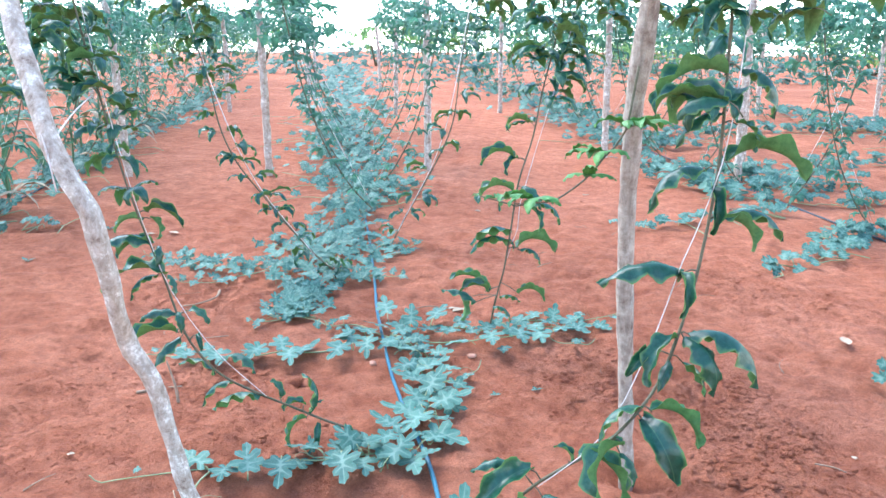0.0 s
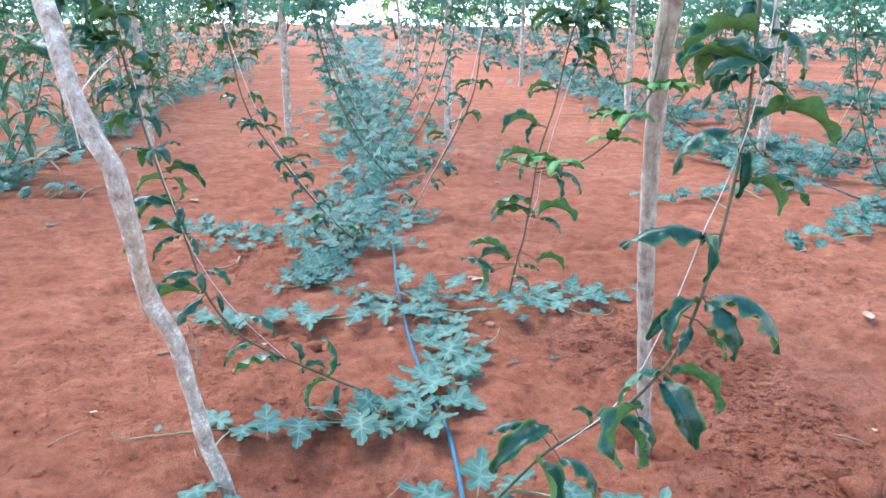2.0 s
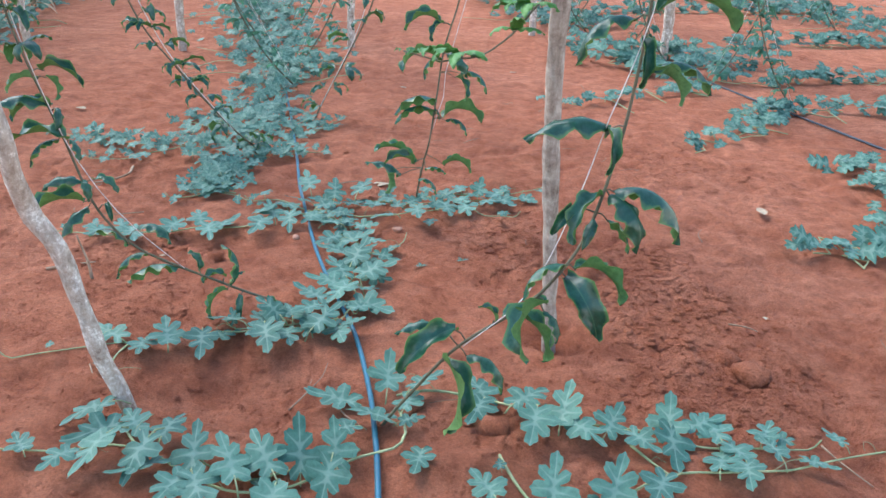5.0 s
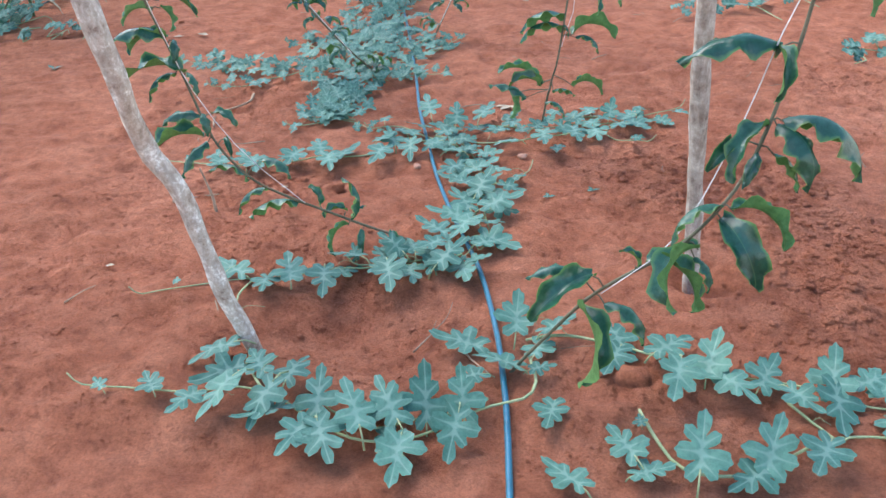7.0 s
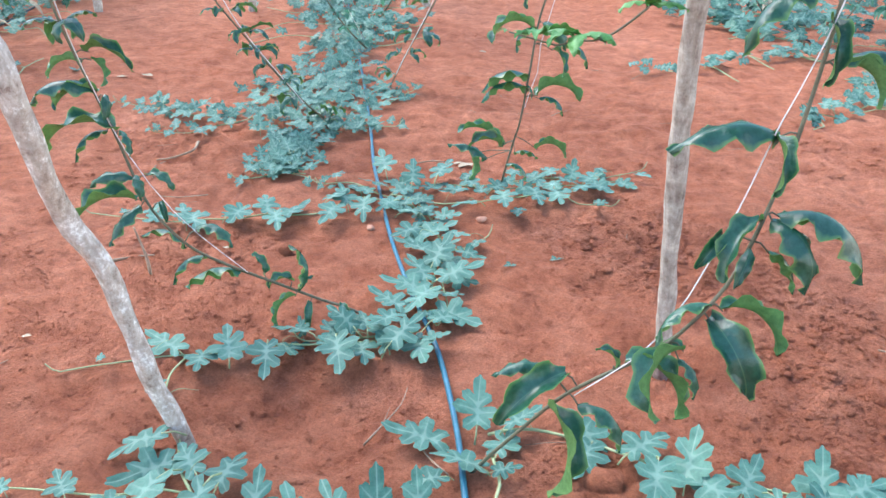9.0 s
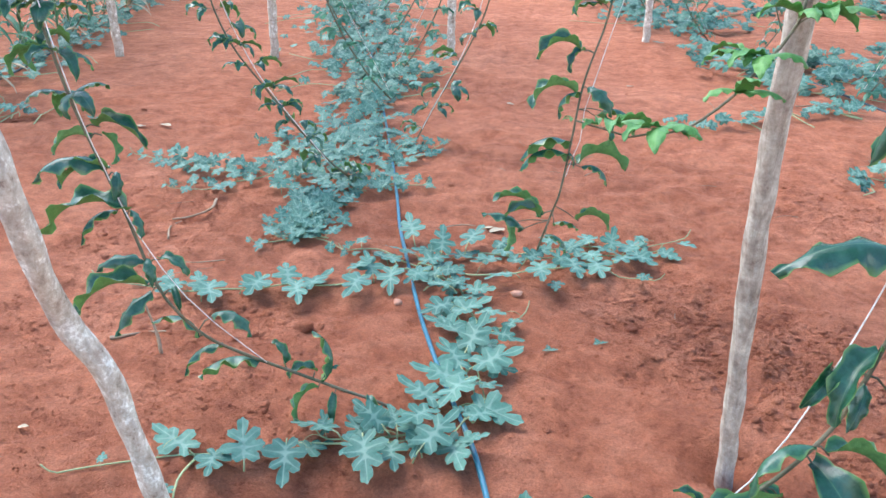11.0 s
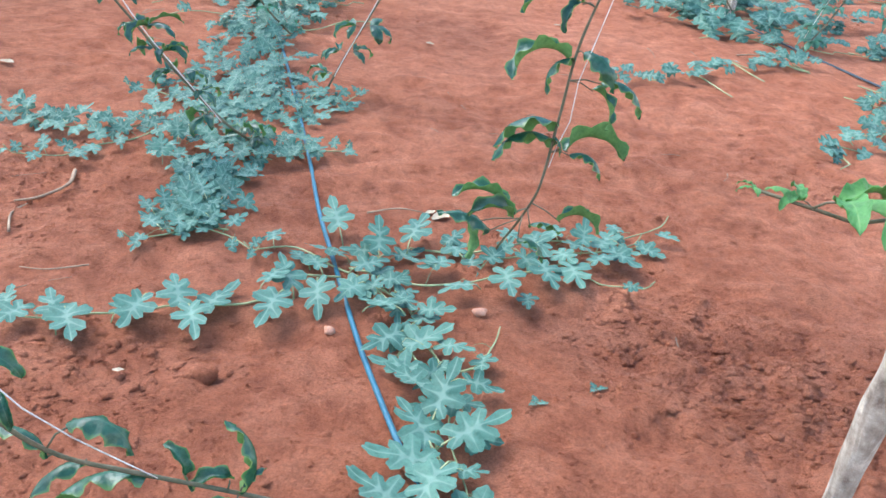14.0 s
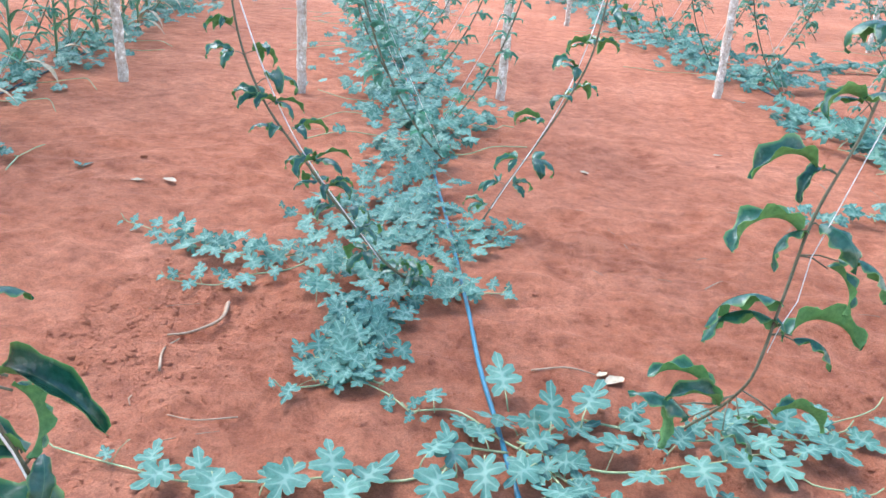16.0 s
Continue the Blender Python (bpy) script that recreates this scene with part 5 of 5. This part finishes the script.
def crumbs(count, x0, x1, y0, y1, rng):
    """Fine crumbs of soil strewn over the surface."""
    corners = [Vector(v) for v in ((1, 0, 0), (0, 1, 0), (-1, 0, 0), (0, -1, 0), (0, 0, 1), (0, 0, -1))]
    tris = [(0, 1, 4), (1, 2, 4), (2, 3, 4), (3, 0, 4), (1, 0, 5), (2, 1, 5), (3, 2, 5), (0, 3, 5)]
    verts, faces = [], []
    for _ in range(count):
        x, y = rng.uniform(x0, x1), y0 + (y1 - y0) * rng.random() ** 1.3
        if rng.random() > 0.35 + rough_at(x, y):
            continue
        r = 0.0018 + 0.0045 * rng.random() ** 3
        z = gz(x, y) + soil_detail(x, y) + r * 0.2
        rot = Euler((rng.uniform(0, 6), rng.uniform(0, 6), rng.uniform(0, 6))).to_matrix()
        n0 = len(verts)
        verts += [(Vector((x, y, z)) + rot @ c * r * rng.uniform(0.7, 1.3))[:] for c in corners]
        faces += [[i + n0 for i in f] for f in tris]
    me = bpy.data.meshes.new("soil_crumbs")
    me.from_pydata(verts, [], faces)
    me.polygons.foreach_set("use_smooth", [True] * len(faces))
    me.materials.append(SOIL)
    tagged(new("soil_crumbs", me), "fine crumbs of dry red soil", "soil crumbs", kind="stuff")


crumbs(42000, -1.9, 2.2, 1.35, 4.6, random.Random(12))


def twig(points, r, label="thin dry twig lying on the soil"):
    pts = smooth_path([(x, y, gz(x, y) + r + 0.004 + h) for x, y, h in points], 0.02)
    bm = bmesh.new()
    tube(bm, pts, (r, r * 0.5), 5, 0.5)
    solid("twig", bm, TWIG, label, "twig", "dry twigs")


twig([(-0.16, 1.86, 0.0), (-0.12, 1.93, 0.01), (-0.08, 2.0, 0.02), (-0.07, 2.06, 0.03)], 0.003)
twig([(-0.12, 1.93, 0.01), (-0.11, 1.99, 0.02)], 0.002)
rng = random.Random(77)
for _ in range(34):
    x, y = rng.uniform(-2.2, 2.4), rng.uniform(1.5, 7.0)
    a, ln = rng.uniform(0, 6.28), rng.uniform(0.05, 0.22)
    b = a + rng.uniform(-0.5, 0.5)
    twig([(x, y, 0), (x + math.cos(a) * ln * 0.5, y + math.sin(a) * ln * 0.5, 0.005), (x + math.cos(a) * ln * 0.5 + math.cos(b) * ln * 0.5, y + math.sin(a) * ln * 0.5 + math.sin(b) * ln * 0.5, 0)], rng.uniform(0.0015, 0.0035))
twig([(-1.50, 4.15, 0), (-1.47, 4.0, 0.004), (-1.53, 3.89, 0.0), (-1.60, 3.85, 0.0)], 0.008, "curved piece of dry root lying on the soil")
twig([(-1.52, 3.63, 0), (-1.56, 3.74, 0.01), (-1.55, 3.84, 0)], 0.005, "crooked dry twig lying on the soil")
twig([(-1.10, 2.66, -0.03), (-1.11, 2.67, 0.05), (-1.145, 2.68, 0.16)], 0.007, "short dry stake stuck in the soil")
twig([(-1.30, 2.70, 0), (-1.2, 2.76, 0.0), (-1.12, 2.75, 0.02)], 0.006, "dry stick lying on the soil")
twig([(-1.18, 3.44, 0), (-1.29, 3.39, 0.004), (-1.38, 3.40, 0.0)], 0.003)
twig([(1.32, 2.38, 0), (1.38, 2.36, 0.01), (1.45, 2.37, 0.0)], 0.003)
twig([(-0.34, 3.97, 0), (-0.22, 4.0, 0.01), (-0.10, 3.98, 0.0)], 0.004, "dry yellowed melon stem lying on the soil")
twig([(2.02, 6.9, 0), (2.25, 6.85, 0.02), (2.5, 6.78, 0.0)], 0.005)


def dead_leaf(x, y, size, rng):
    bm = bmesh.new()
    uv = bm.loops.layers.uv.verify()
    z = gz(x, y) + 0.008
    m = Matrix.Translation((x, y, z)) @ Matrix.Rotation(rng.uniform(0, 6.28), 4, "Z")
    rows = []
    for i in range(5):
        t = i / 4
        w = size * 0.28 * math.sin(math.pi * (0.1 + 0.85 * t))
        lift = 0.25 * size * (t - 0.5) ** 2
        rows.append([bm.verts.new(m @ Vector((s * w, (t - 0.5) * size, lift + abs(s) * w * rng.uniform(0.2, 0.7)))) for s in (-1, 0, 1)])
    for a, b in zip(rows, rows[1:]):
        for k in (0, 1):
            bm.faces.new((a[k], a[k + 1], b[k + 1], b[k])).smooth = True
    solid("dead_leaf", bm, DRYLEAF, "curled pale dead leaf lying on the soil", "dead leaf", "dead leaves")


for x, y, s in ((1.89, 3.72, 0.10), (-2.35, 5.42, 0.09), (-2.5, 5.36, 0.07), (-0.06, 3.95, 0.09), (-0.10, 3.99, 0.05), (-4.07, 5.16, 0.10), (-2.85, 3.13, 0.07), (-3.05, 3.52, 0.08), (-2.3, 2.42, 0.07), (-2.72, 3.53, 0.06), (-0.14, 6.51, 0.07), (0.82, 7.44, 0.07), (-5.96, 13.4, 0.12), (-1.3, 2.2, 0.03), (1.5, 2.5, 0.03), (-0.9, 2.9, 0.03)):
    dead_leaf(x, y, s, rng)


def stone(x, y, r, mat, label):
    bm = bmesh.new()
    bmesh.ops.create_icosphere(bm, subdivisions=2, radius=r)
    for v in bm.verts:
        v.co = Vector((v.co.x * 1.2, v.co.y, v.co.z * 0.7)) * (1 + 0.5 * noise.noise(v.co / r * 1.2 + Vector((x * 9, y, 0))))
    for f in bm.faces:
        f.smooth = True
    ob = solid("stone", bm, mat, label, "stone", "small stones")
    ob.location = (x, y, gz(x, y) + soil_detail(x, y) + r * 0.3)


stone(-0.38, 3.13, 0.016, STONE, "small pale stone on the red soil")
stone(-0.68, 2.9, 0.034, SOIL, "rounded lump of hardened red soil")
stone(0.46, 1.72, 0.045, SOIL, "rounded lump of hardened red soil")
stone(1.3, 2.05, 0.05, SOIL, "rounded lump of hardened red soil")
stone(1.25, 2.15, 0.035, SOIL, "rounded lump of hardened red soil")
stone(-0.73, 1.95, 0.012, STONE, "small pale stone on the red soil")
stone(0.06, 3.3, 0.02, STONE, "small pale stone on the red soil")


def sprout(x, y, s):
    ob = thing("seedling", (x, y, gz(x, y)), "tiny green weed seedling in bare soil", "seedling", "seedlings")
    for k in range(3):
        m = Matrix.Rotation(k * 2.1 + x, 4, "Z") @ Matrix.Rotation(0.3, 4, "X") @ Matrix.Scale(s, 4)
        piece("leaf", MELON_MESHES[k], ob, m)


for x, y, s in ((0.36, 2.94, 0.2), (0.19, 2.86, 0.2), (-2.9, 5.5, 0.4), (-3.0, 4.6, 0.35)):
    sprout(x, y, s)
